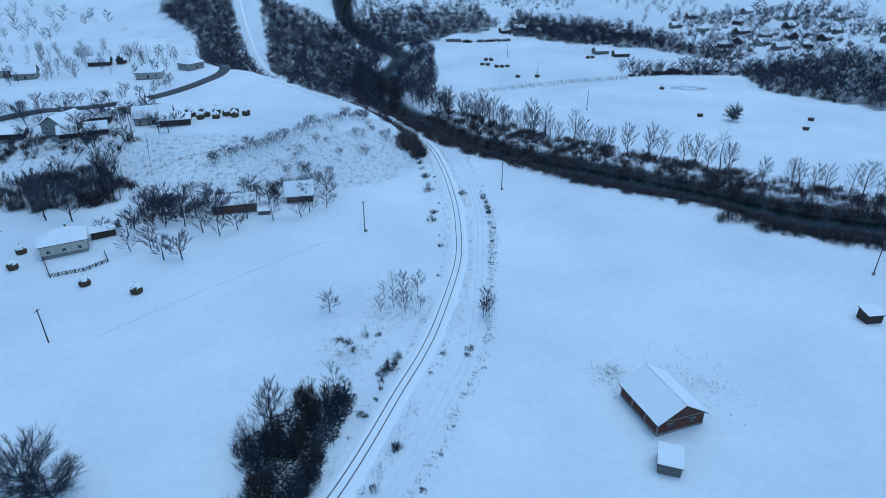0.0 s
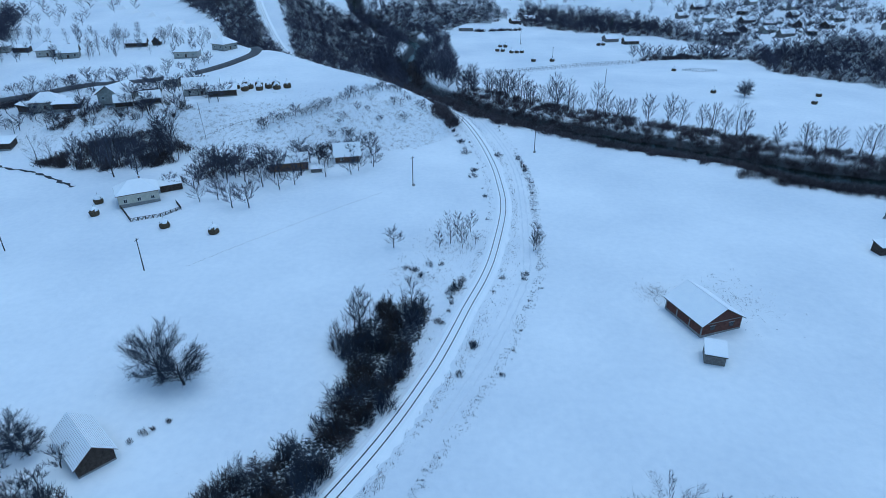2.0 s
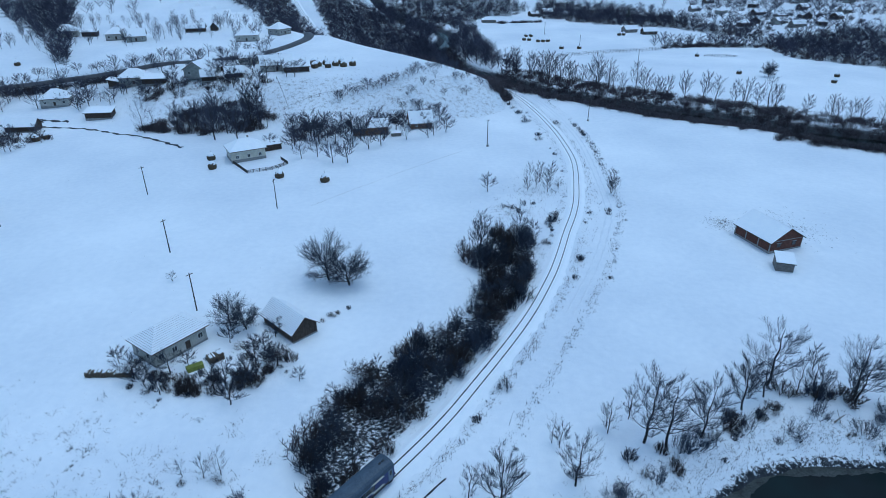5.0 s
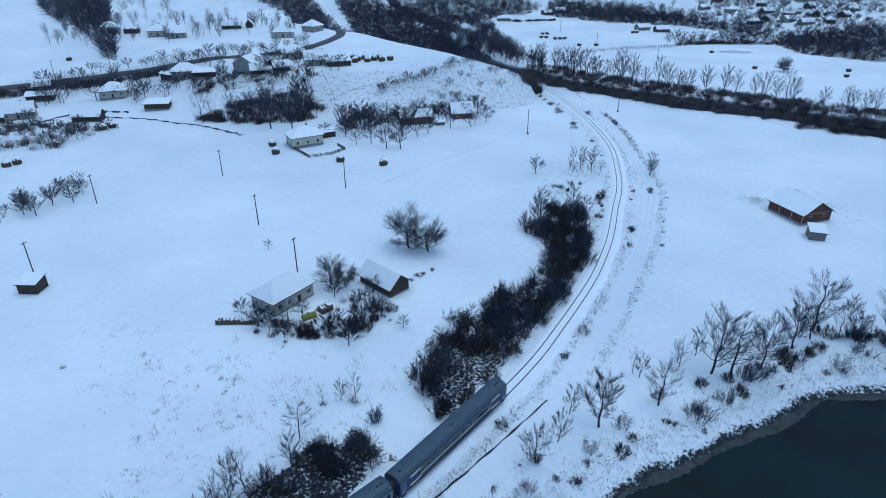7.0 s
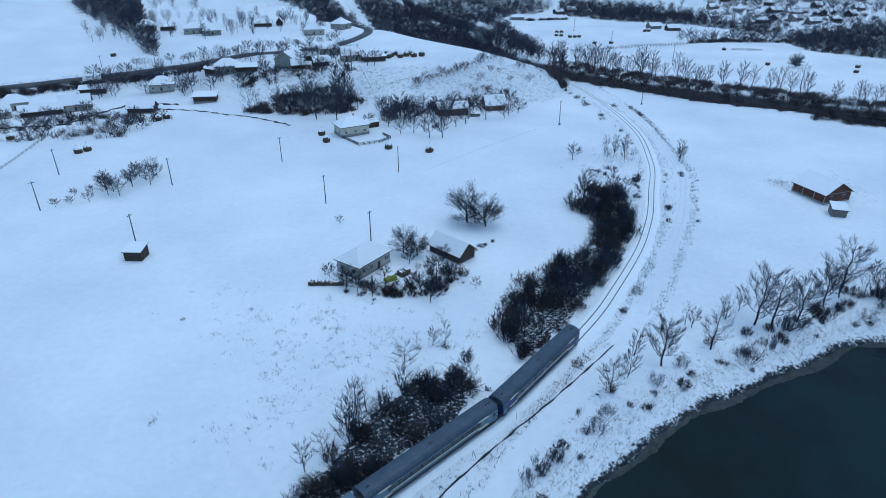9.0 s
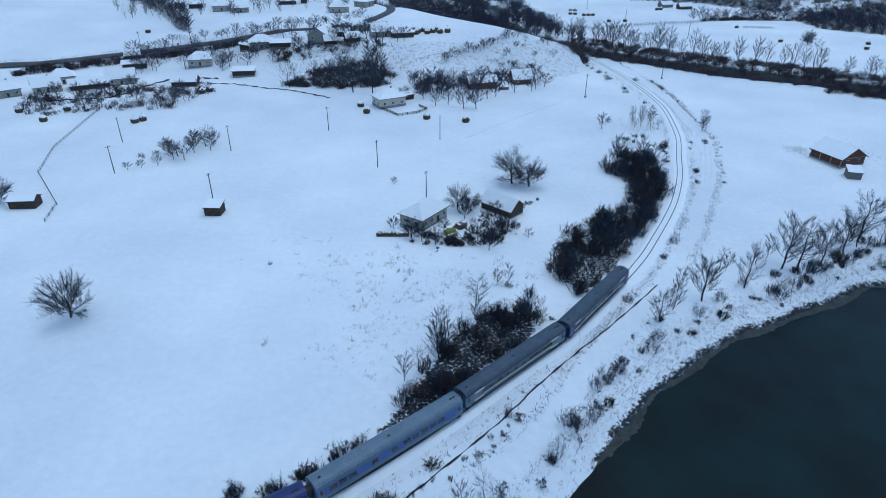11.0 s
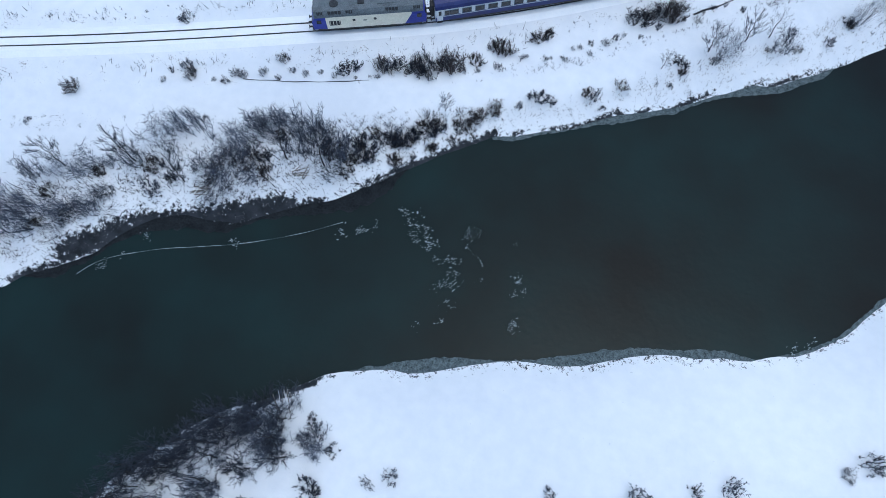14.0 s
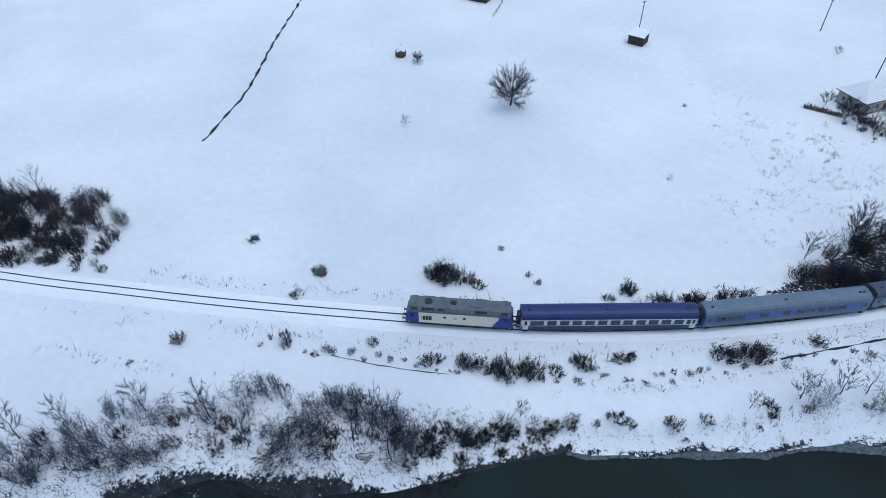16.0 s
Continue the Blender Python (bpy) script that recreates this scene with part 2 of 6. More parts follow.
SNOW = snow_ground()
SNOW_CAP = surface("settled_snow", (0.87, 0.89, 0.92), (0.93, 0.94, 0.95), 1.5, 0.75, 0, 0.25, 6.0, 0.25)
WATER_MAT = water_material()
ASPHALT = surface("wet_asphalt", (0.035, 0.035, 0.038), (0.085, 0.085, 0.09), 6.0, 0.6, 0, 0.1)
BARK = varied(surface("bark", (0.020, 0.019, 0.020), (0.055, 0.052, 0.053), 0.6, 0.9, 0, 0.4))
# blue of the dusk skylight put into the twig, shoot and brush colours
TWIG = varied(surface("twigs", (0.020, 0.025, 0.038), (0.050, 0.058, 0.080), 0.8, 0.9, 0, 0))
BANK_TWIG = varied(surface("blue_cast_shoots", (0.045, 0.055, 0.082), (0.105, 0.122, 0.160), 0.8, 0.9, 0, 0))
BRUSH = varied(surface("brushwood", (0.013, 0.019, 0.034), (0.044, 0.055, 0.082), 0.9, 0.95, 0, 0), 0.6, 1.5)
# leaves added to the bare bushes to make their insides darker
DARKENING_LEAVES = varied(surface("darkening_leaves", (0.018, 0.016, 0.016), (0.050, 0.041, 0.038), 0.7, 0.9, 0, 0), 0.6, 1.4)
# haze put into the far colours: paler twigs, scrub and woods than nearby
FAR_TWIG = varied(surface("hazed_twigs", (0.040, 0.043, 0.062), (0.095, 0.098, 0.128), 5.0, 0.9, 0, 0))
FAR_BRUSH = varied(surface("hazed_brown_scrub", (0.040, 0.035, 0.041), (0.102, 0.088, 0.096), 4.0, 0.95, 0, 0))
WOODS = surface("hazed_bare_woods", (0.034, 0.035, 0.056), (0.080, 0.080, 0.112), 9.0, 0.9, 0, 0)
NEEDLES = surface("conifer_needles", (0.010, 0.020, 0.012), (0.03, 0.05, 0.03), 1.0, 0.9, 0, 0)
BRICK = surface("red_brick", (0.075, 0.032, 0.023), (0.15, 0.068, 0.047), 0.5, 0.9, 0, 0.3)
MORTAR = surface("mortar", (0.16, 0.12, 0.10), (0.26, 0.20, 0.17), 0.6, 0.9, 0, 0.3)
CONCRETE = surface("concrete", (0.20, 0.19, 0.18), (0.36, 0.35, 0.33), 0.8, 0.9, 0, 0.2)
PLASTER = surface("limewashed_plaster", (0.34, 0.33, 0.29), (0.54, 0.52, 0.47), 1.2, 0.9, 0, 0.1)
PLASTER_OLD = surface("weathered_plaster", (0.22, 0.22, 0.20), (0.42, 0.42, 0.38), 0.9, 0.9, 0, 0.2)
CREAM = surface("cream_plaster", (0.50, 0.47, 0.38), (0.68, 0.64, 0.53), 1.2, 0.9, 0, 0.1)
WOOD_DARK = surface("dark_weathered_boards", (0.030, 0.022, 0.017), (0.095, 0.072, 0.055), 0.5, 0.85, 0, 0.4)
WOOD_BROWN = surface("brown_weathered_boards", (0.085, 0.052, 0.032), (0.19, 0.125, 0.08), 0.5, 0.85, 0, 0.4)
WOOD_GREY = surface("grey_weathered_boards", (0.12, 0.11, 0.10), (0.26, 0.24, 0.22), 0.5, 0.85, 0, 0.4)
TILE = surface("old_roof_tiles", (0.09, 0.055, 0.045), (0.19, 0.13, 0.11), 0.5, 0.85, 0, 0.3)
GLASS = surface("dark_window_glass", (0.012, 0.014, 0.017), (0.03, 0.034, 0.04), 0.7, 0.06, 0, 0, 3.0, 0.6)
WHITE_PAINT = surface("white_painted_wood", (0.62, 0.62, 0.60), (0.80, 0.80, 0.78), 0.4, 0.6, 0, 0.05)
HAY = surface("dark_hay", (0.045, 0.034, 0.022), (0.13, 0.10, 0.06), 0.4, 0.95, 0, 0.6)
POLE_WOOD = surface("creosoted_pole", (0.035, 0.030, 0.027), (0.10, 0.09, 0.08), 0.5, 0.85, 0, 0.3)
STEEL = surface("rail_steel", (0.035, 0.034, 0.036), (0.095, 0.09, 0.092), 0.5, 0.55, 0.7, 0.1)
ICE = surface("ice_crust", (0.16, 0.20, 0.21), (0.46, 0.52, 0.54), 0.7, 0.35, 0, 0.4)
SHORE_ICE = surface("grey_shore_ice", (0.028, 0.040, 0.043), (0.15, 0.185, 0.195), 0.6, 0.6, 0, 0.5, 3.0, 0.1)
MUD = surface("wet_mud", (0.008, 0.010, 0.012), (0.024, 0.028, 0.032), 1.2, 0.7, 0, 0.2, 5.0, 0.06)
BROWN_BRUSH = varied(surface("brown_brush", (0.024, 0.021, 0.024), (0.066, 0.055, 0.055), 0.8, 0.9, 0, 0), 0.7, 1.3)
DARK_BRUSH = varied(surface("dark_brown_brush", (0.022, 0.020, 0.023), (0.062, 0.054, 0.056), 0.8, 0.9, 0, 0), 0.7, 1.5)
SHALLOWS = surface("silty_shallows", (0.024, 0.028, 0.027), (0.080, 0.085, 0.080), 1.4, 0.5, 0, 0.3, 6.0, 0.1)
DRY_GRASS = surface("dry_grass", (0.085, 0.088, 0.098), (0.20, 0.20, 0.205), 0.6, 0.9, 0, 0)
CUT_WOOD = surface("split_logs", (0.085, 0.068, 0.050), (0.21, 0.17, 0.125), 0.3, 0.85, 0, 0.3)
LOCO_BLUE = surface("loco_blue_paint", (0.020, 0.030, 0.24), (0.035, 0.050, 0.34), 1.4, 0.45, 0, 0.03)
LOCO_CREAM = surface("loco_cream_paint", (0.72, 0.67, 0.53), (0.86, 0.81, 0.67), 1.6, 0.5, 0, 0.03)
LOCO_GREY = surface("loco_grey_roof", (0.065, 0.080, 0.092), (0.15, 0.175, 0.195), 1.2, 0.6, 0, 0.05)
GRILLE = surface("grille_metal", (0.02, 0.022, 0.025), (0.06, 0.063, 0.07), 0.3, 0.6, 0.4, 0.1)
UNDERFRAME = surface("grimy_underframe", (0.028, 0.026, 0.026), (0.085, 0.08, 0.08), 0.6, 0.8, 0.2, 0.2)
COACH_NAVY = surface("coach_navy_paint", (0.013, 0.021, 0.10), (0.023, 0.035, 0.155), 1.5, 0.45, 0, 0.03)
COACH_WHITE = surface("coach_white_band", (0.50, 0.53, 0.57), (0.68, 0.70, 0.73), 1.2, 0.5, 0, 0.03)
COACH_BLUE = surface("coach_blue_paint", (0.055, 0.105, 0.31), (0.085, 0.15, 0.40), 1.4, 0.45, 0, 0.03)
COACH_SILVER = surface("coach_silver_roof", (0.10, 0.14, 0.19), (0.16, 0.205, 0.265), 1.6, 0.5, 0, 0.05)
COACH_SLATE = surface("coach_slate_roof", (0.036, 0.052, 0.078), (0.072, 0.095, 0.13), 1.6, 0.55, 0, 0.05)
COACH_CREAM = surface("coach_cream_stripe", (0.52, 0.49, 0.40), (0.68, 0.65, 0.55), 0.9, 0.5, 0, 0.03)
COACH_TEAL = surface("coach_grey_teal_paint", (0.10, 0.15, 0.20), (0.17, 0.23, 0.29), 1.2, 0.5, 0, 0.03)
GREEN_PAINT = surface("yellow_green_tarpaulin", (0.13, 0.15, 0.025), (0.26, 0.28, 0.05), 0.6, 0.7, 0, 0.2)
SOIL = surface("dark_soil", (0.016, 0.018, 0.022), (0.055, 0.056, 0.062), 0.5, 0.9, 0, 0.5)
TRODDEN = surface("trodden_snow", (0.70, 0.73, 0.77), (0.82, 0.84, 0.87), 0.5, 0.8, 0, 0.4)


# ---- builders ----
def mesh_from(name, verts, faces, material, smooth=False):
    me = bpy.data.meshes.new(name)
    me.from_pydata([tuple(v) for v in verts], [], faces)
    for m in (material if isinstance(material, (list, tuple)) else [material]):
        me.materials.append(m)
    if smooth:
        me.polygons.foreach_set("use_smooth", [True] * len(me.polygons))
    me.update()
    return me


def under(name, me, parent, label=""):
    """Links a mesh as one part of a thing."""
    ob = new(name, me)
    ob.parent = parent
    if label:
        ob["label"] = label
    return ob


def part(name, bm, material, parent, label=""):
    """Links a bmesh as one part of a thing."""
    bmesh.ops.recalc_face_normals(bm, faces=bm.faces)
    me = bpy.data.meshes.new(name)
    bm.to_mesh(me)
    bm.free()
    me.materials.append(material)
    return under(name, me, parent, label)


def thing(name, x, y, z=None, turn=0.0, label="", category="", group="", scale=1.0, kind=""):
    """An Empty at a thing's base."""
    ob = new(name)
    ob.empty_display_size = 0.2
    ob.matrix_basis = pose(x, y, high(x, y) if z is None else z, 0, 0, turn) @ Matrix.Scale(scale, 4)
    return tagged(ob, label, category, group, kind)


def add_box(bm, centre, size, turn=None, bevel=0.0):
    m = Matrix.Translation(centre) @ (turn or Matrix.Identity(4)) @ Matrix.Diagonal((*size, 1))
    v = bmesh.ops.create_cube(bm, size=1.0, matrix=m)["verts"]
    if bevel:
        e = list({e for k in v for e in k.link_edges})
        bmesh.ops.bevel(bm, geom=e, offset=bevel, segments=1, affect="EDGES")


def box(centre, size, bevel=0.0, turn=None):
    bm = bmesh.new()
    add_box(bm, centre, size, turn, bevel)
    return bm


def slab(corners, thick):
    """A plate on three or four corners (their top), with thickness downwards."""
    bm = bmesh.new()
    top = [bm.verts.new(c) for c in corners]
    low = [bm.verts.new((c[0], c[1], c[2] - thick)) for c in corners]
    bm.faces.new(top)
    bm.faces.new(low[::-1])
    for i in range(len(top)):
        j = (i + 1) % len(top)
        bm.faces.new((top[i], low[i], low[j], top[j]))
    return bm


def extruded(profile, a, b):
    """A profile of (y, z) points drawn out along x from a to b, closed at both ends."""
    bm = bmesh.new()
    p = [bm.verts.new((a, y, z)) for y, z in profile]
    q = [bm.verts.new((b, y, z)) for y, z in profile]
    bm.faces.new(p[::-1])
    bm.faces.new(q)
    for i in range(len(p)):
        j = (i + 1) % len(p)
        bm.faces.new((p[i], p[j], q[j], q[i]))
    return bm


def tube(verts, faces, a, b, ra, rb, n):
    """A tapered round stick from a to b; rb of nought ends it in a point."""
    w = (b - a).normalized()
    u = w.orthogonal().normalized()
    v = w.cross(u)
    k = len(verts)
    ring = [u * math.cos(6.2832 * i / n) + v * math.sin(6.2832 * i / n) for i in range(n)]
    verts.extend(a + r * ra for r in ring)
    if rb <= 0:
        verts.append(b)
        faces.extend((k + i, k + (i + 1) % n, k + n) for i in range(n))
    else:
        verts.extend(b + r * rb for r in ring)
        faces.extend((k + i, k + (i + 1) % n, k + n + (i + 1) % n, k + n + i) for i in range(n))


def twig(verts, faces, a, b, r):
    """A twig's tip: one thin blade that tapers to a point."""
    w = (b - a).orthogonal().normalized() * r * 1.25
    k = len(verts)
    verts.extend((a - w, a + w, b))
    faces.append((k, k + 1, k + 2))


def stick(a, b, ra, rb, n=8):
    v, f = [], []
    tube(v, f, Vector(a), Vector(b), ra, rb, n)
    f.append(tuple(range(n))[::-1])
    if rb > 0:
        f.append(tuple(range(n, 2 * n)))
    bm = bmesh.new()
    vs = [bm.verts.new(p) for p in v]
    for q in f:
        bm.faces.new([vs[i] for i in q])
    return bm


# ---- plants ----
def blade(verts, faces, a, b, r):
    """A thin branch: a ribbon that narrows to a third."""
    w = (b - a).orthogonal().normalized() * r
    k = len(verts)
    verts.extend((a - w, a + w, b + w * 0.35, b - w * 0.35))
    faces.append((k, k + 1, k + 2, k + 3))


def arc(a, c, b, t):
    """The place at t on the curve from a by way of c to b."""
    return a * ((1 - t) * (1 - t)) + c * (2 * t * (1 - t)) + b * (t * t)


def bare_tree(rng, height, spread, girth, limbs, subs, twigs, stems=1, low=0.2, fine=0.013, crown_low=0.1, rough=False, rise=(0.2, 0.42), trunk_top=0.95, lift=0.42):
    """A leafless tree: limbs that rise from the trunk to a rounded crown, branches off the limbs, fine twigs at their ends."""
    tv, tf, cv, cf = [], [], [], []

    def any_way(much):
        return Vector((rng.uniform(-much, much), rng.uniform(-much, much), rng.uniform(-much, much)))

    def crown_radius(u):
        u = min(max((u - crown_low) / (1.02 - crown_low), 0.0), 1.0)
        return spread * math.sqrt(max(0.0, 1 - abs((u - 0.47) / 0.54) ** 2.2))

    count = max(3, limbs // stems)
    for s in range(stems):
        a0 = 6.2832 * s / stems + rng.uniform(-0.5, 0.5)
        out0 = Vector((math.cos(a0), math.sin(a0), 0))
        foot = out0 * (0.35 if stems > 1 else 0.0) + Vector((0, 0, -0.25))
        lean = out0 * (spread * rng.uniform(0.18, 0.36) if stems > 1 else spread * 0.08)
        tall = height * trunk_top * (rng.uniform(0.84, 0.98) if stems > 1 else 1.0)
        joints = [foot]
        for i in range(1, 7):
            f = i / 6
            joints.append(foot + lean * f ** 0.8 + Vector((rng.uniform(-0.02, 0.02) * height, rng.uniform(-0.02, 0.02) * height, tall * f)))
        for i in range(6):
            if rough:
                blade(tv, tf, joints[i], joints[i + 1], girth * (1 - i / 6.5))
            else:
                tube(tv, tf, joints[i], joints[i + 1], girth * (1 - 0.9 * i / 6), girth * (1 - 0.9 * (i + 1) / 6), 6)
        for i in range(count):
            f = low + (0.9 - low) * (i + rng.random()) / count
            k = min(int(f * 6), 5)
            p = joints[k].lerp(joints[k + 1], f * 6 - k)
            a = i * 2.4 + rng.uniform(-0.6, 0.6) + s
            u = min(f + rng.uniform(*rise) * (1.1 - f) if trunk_top > 0.9 else f * trunk_top + rng.uniform(*rise), 1.0)
            reach = crown_radius(u) * rng.uniform(0.75, 1.06)
            end = Vector((math.cos(a) * reach, math.sin(a) * reach, 0)) + lean * 0.5 + Vector((0, 0, height * u))
            way = end - p
            if stems > 1 and way.xy.length > spread * 1.1:
                end = p + way * (spread * 1.1 / way.xy.length)
                way = end - p
            bow = p + Vector((way.x * 0.62, way.y * 0.62, way.z * (0.3 if lift > 0.2 else 0.5))) + any_way(0.08) * way.length
            r0 = max(girth * (1 - 0.9 * f) * 0.4, fine * 1.5)
            bits = 1 if rough else 4
            path = [arc(p, bow, end, j / bits) for j in range(bits + 1)]
            for j in range(bits):
                r1, r2 = r0 * (1 - 0.8 * j / bits), r0 * (1 - 0.8 * (j + 1) / bits)
                if rough or r1 < fine * 2.4:
                    blade(cv, cf, path[j], path[j + 1], max(r1, fine * 1.4))
                else:
                    tube(tv, tf, path[j], path[j + 1], r1, max(r2, fine), 3)
            along_limb = (end - bow).normalized()
            for j in range(subs):
                t = 0.22 + 0.78 * (j + rng.random()) / subs
                q = arc(p, bow, end, t)
                axis = Vector((q.x, q.y, 0)) * (1 / max(spread, 0.1))
                d = (along_limb * 0.7 + axis * 0.3 + any_way(0.6) + Vector((0, 0, lift))).normalized()
                long = way.length * rng.uniform(0.24, 0.46) * (1.15 - 0.5 * t) + 0.25
                mid = q + d * long * 0.5
                d2 = (d + any_way(0.3) + Vector((0, 0, 0.12))).normalized()
                tip = mid + d2 * long * 0.5
                if rough:
                    twig(cv, cf, q, tip, fine * 1.1)
                else:
                    blade(cv, cf, q, mid, fine * 1.5)
                    blade(cv, cf, mid, tip, fine * 1.1)
                for m in range(twigs):
                    w = 0.15 + 0.85 * (m + rng.random()) / twigs
                    g = q.lerp(mid, w * 2) if w < 0.5 else mid.lerp(tip, w * 2 - 1)
                    e = (d2 * 0.7 + any_way(0.7) + Vector((0, 0, 0.75 * lift))).normalized()
                    twig(cv, cf, g, g + e * long * rng.uniform(0.28, 0.6), fine * 0.8)
    return tv, tf, cv, cf


def bush_mesh(rng, name, height, spread, stems, twigs, leafy, material, fine=0.014):
    """Thin stems that fan out from one foot, with branches and fine twigs and, where leafy, small leaves added to
    darken the bush.
    """
    v, f, idx = [], [], []
    for _ in range(stems):
        a, o = rng.uniform(0, 6.28), rng.random() ** 0.6
        out = Vector((math.cos(a), math.sin(a), 0))
        foot = out * o * spread * 0.32 + Vector((0, 0, -0.12))
        end = out * o * spread * rng.uniform(0.4, 0.62) + Vector((rng.uniform(-0.12, 0.12) * spread, rng.uniform(-0.12, 0.12) * spread, height * rng.uniform(0.5, 1.0) * (1.05 - 0.5 * o * o)))
        bow = foot.lerp(end, 0.5) + out * 0.08 * spread + Vector((0, 0, -0.04 * height))
        path = [arc(foot, bow, end, t) for t in (0, 0.35, 0.7, 1)]
        for j in range(3):
            blade(v, f, path[j], path[j + 1], fine * (1.9 - 0.5 * j))
        for k in range(twigs):
            t = rng.uniform(0.18, 1)
            p = arc(foot, bow, end, t)
            d = ((end - bow).normalized() * 0.5 + Vector((rng.uniform(-1, 1), rng.uniform(-1, 1), rng.uniform(-0.3, 1.0))) * 0.8).normalized()
            tip = p + d * height * rng.uniform(0.16, 0.34)
            twig(v, f, p, tip, fine * 1.1)
            for _k in range(2):
                q = p.lerp(tip, rng.uniform(0.2, 0.8))
                twig(v, f, q, q + (d + Vector((rng.uniform(-1, 1), rng.uniform(-1, 1), rng.uniform(-0.6, 1)))).normalized() * height * rng.uniform(0.07, 0.16), fine * 0.9)
        idx += [0] * (len(f) - len(idx))
        for k in range(leafy):
            p = arc(foot, bow, end, rng.uniform(0.2, 0.95)) + Vector((rng.uniform(-1, 1), rng.uniform(-1, 1), rng.uniform(-1, 1))) * 0.14 * height
            p.z = max(p.z, 0.05)
            e1 = Vector((rng.uniform(-1, 1), rng.uniform(-1, 1), rng.uniform(-1, 1))).normalized() * rng.uniform(0.03, 0.08)
            e2 = e1.orthogonal().normalized() * e1.length * 0.7
            n = len(v)
            v += [p - e1, p + e2, p + e1, p - e2]
            f.append((n, n + 1, n + 2, n + 3))
        idx += [1] * (len(f) - len(idx))
    me = mesh_from(name, v, f, [material, DARKENING_LEAVES])
    me.polygons.foreach_set("material_index", idx)
    return me


class Plants:
    """Plants of one kind: a few shapes, set out many times."""

    def __init__(self, name, category, label, group, shapes):
        self.name, self.category, self.label, self.group, self.shapes, self.rng = name, category, label, group, shapes, random.Random(len(name) + 7 * len(label))

    def put(self, x, y, size=1.0, shape=None, label="", z=None):
        r = self.rng
        kind = self.shapes[r.randrange(len(self.shapes)) if shape is None else shape]
        z = high(x, y) if z is None else z
        m = pose(x, y, z - 0.05, r.uniform(-4, 4), r.uniform(-4, 4), r.uniform(0, 360)) @ Matrix.Diagonal((size * r.uniform(0.68, 1.38), size * r.uniform(0.68, 1.38), size * r.uniform(0.75, 1.2), 1) if not isinstance(kind, tuple) else (size, size, size * r.uniform(0.9, 1.1), 1))
        if isinstance(kind, tuple):
            ob = new(self.name)
            under("trunk", kind[0], ob)
            under("crown", kind[1], ob)
        else:
            ob = new(self.name, kind)
        ob.matrix_basis = m
        return tagged(ob, label or self.label, self.category, self.group)


def tree_shapes(seed, count, twigs_of=None, **how):
    out = []
    for i in range(count):
        tv, tf, cv, cf = bare_tree(random.Random(seed + i), **how)
        out.append((mesh_from("trunk", tv, tf, BARK, True), mesh_from("crown", cv, cf, twigs_of or TWIG)))
    return out


def bush_shapes(seed, count, height, spread, stems, twigs, leafy, material=None, fine=0.014):
    return [bush_mesh(random.Random(seed + i), "brush", height, spread, stems, twigs, leafy, material or BRUSH, fine) for i in range(count)]


tall_trees = Plants("riverside_tree", "tree", "tall leafless tree with dark slender trunk by the river", "trees along the river",
                    tree_shapes(11, 4, height=13.5, spread=4.5, girth=0.25, limbs=26, subs=13, twigs=11, low=0.16, fine=0.018, crown_low=0.14))
slim_trees = Plants("slender_tree", "tree", "slender leafless tree with upright branches", "slender trees",
                    tree_shapes(31, 4, height=10.5, spread=2.8, girth=0.15, limbs=16, subs=9, twigs=7, low=0.12, fine=0.023, crown_low=0.06))
round_trees = Plants("field_tree", "tree", "broad leafless tree with a rounded crown in snow", "field trees",
                     tree_shapes(51, 3, height=9.6, spread=4.7, girth=0.27, limbs=44, subs=15, twigs=11, stems=1, low=0.18, fine=0.017, crown_low=0.04, rise=(0.0, 0.5), trunk_top=0.62, lift=0.08))
fruit_trees = Plants("fruit_tree", "tree", "small leafless fruit tree standing in snow", "fruit trees",
                     tree_shapes(71, 4, height=4.8, spread=2.5, girth=0.13, limbs=16, subs=9, twigs=8, low=0.25, fine=0.022, crown_low=0.12))
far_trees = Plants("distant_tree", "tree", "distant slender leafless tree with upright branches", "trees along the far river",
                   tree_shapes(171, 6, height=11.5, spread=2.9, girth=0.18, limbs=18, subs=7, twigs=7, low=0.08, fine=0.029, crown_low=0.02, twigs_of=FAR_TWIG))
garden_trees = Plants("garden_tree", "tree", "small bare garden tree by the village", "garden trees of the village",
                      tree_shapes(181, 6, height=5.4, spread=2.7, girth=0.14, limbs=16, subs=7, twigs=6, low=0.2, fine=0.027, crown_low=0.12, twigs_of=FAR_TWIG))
thicket_bushes = Plants("thicket_bush", "bush", "dense dark leafless bush beside the railway", "thicket beside the railway",
                        bush_shapes(91, 3, 3.9, 3.8, 30, 9, 2, None, 0.028) + bush_shapes(94, 4, 3.9, 3.8, 30, 9, 4, DARK_BRUSH, 0.028))
low_bushes = Plants("bush", "bush", "low dark leafless bush poking through snow", "low bushes",
                    bush_shapes(111, 6, 1.4, 1.8, 22, 7, 4, None, 0.021))
clumps = Plants("brush_clump", "bush", "dense mound of dark brown brushwood in snow", "brush mounds",
                bush_shapes(151, 3, 1.9, 2.9, 40, 8, 3, None, 0.026) + bush_shapes(154, 3, 1.9, 2.9, 40, 8, 5, DARK_BRUSH, 0.026))
saplings = Plants("sapling", "bush", "thin bare sapling growth on the snowy bank", "saplings on the bank",
                  bush_shapes(131, 6, 4.8, 4.2, 20, 13, 0, BANK_TWIG, 0.02))


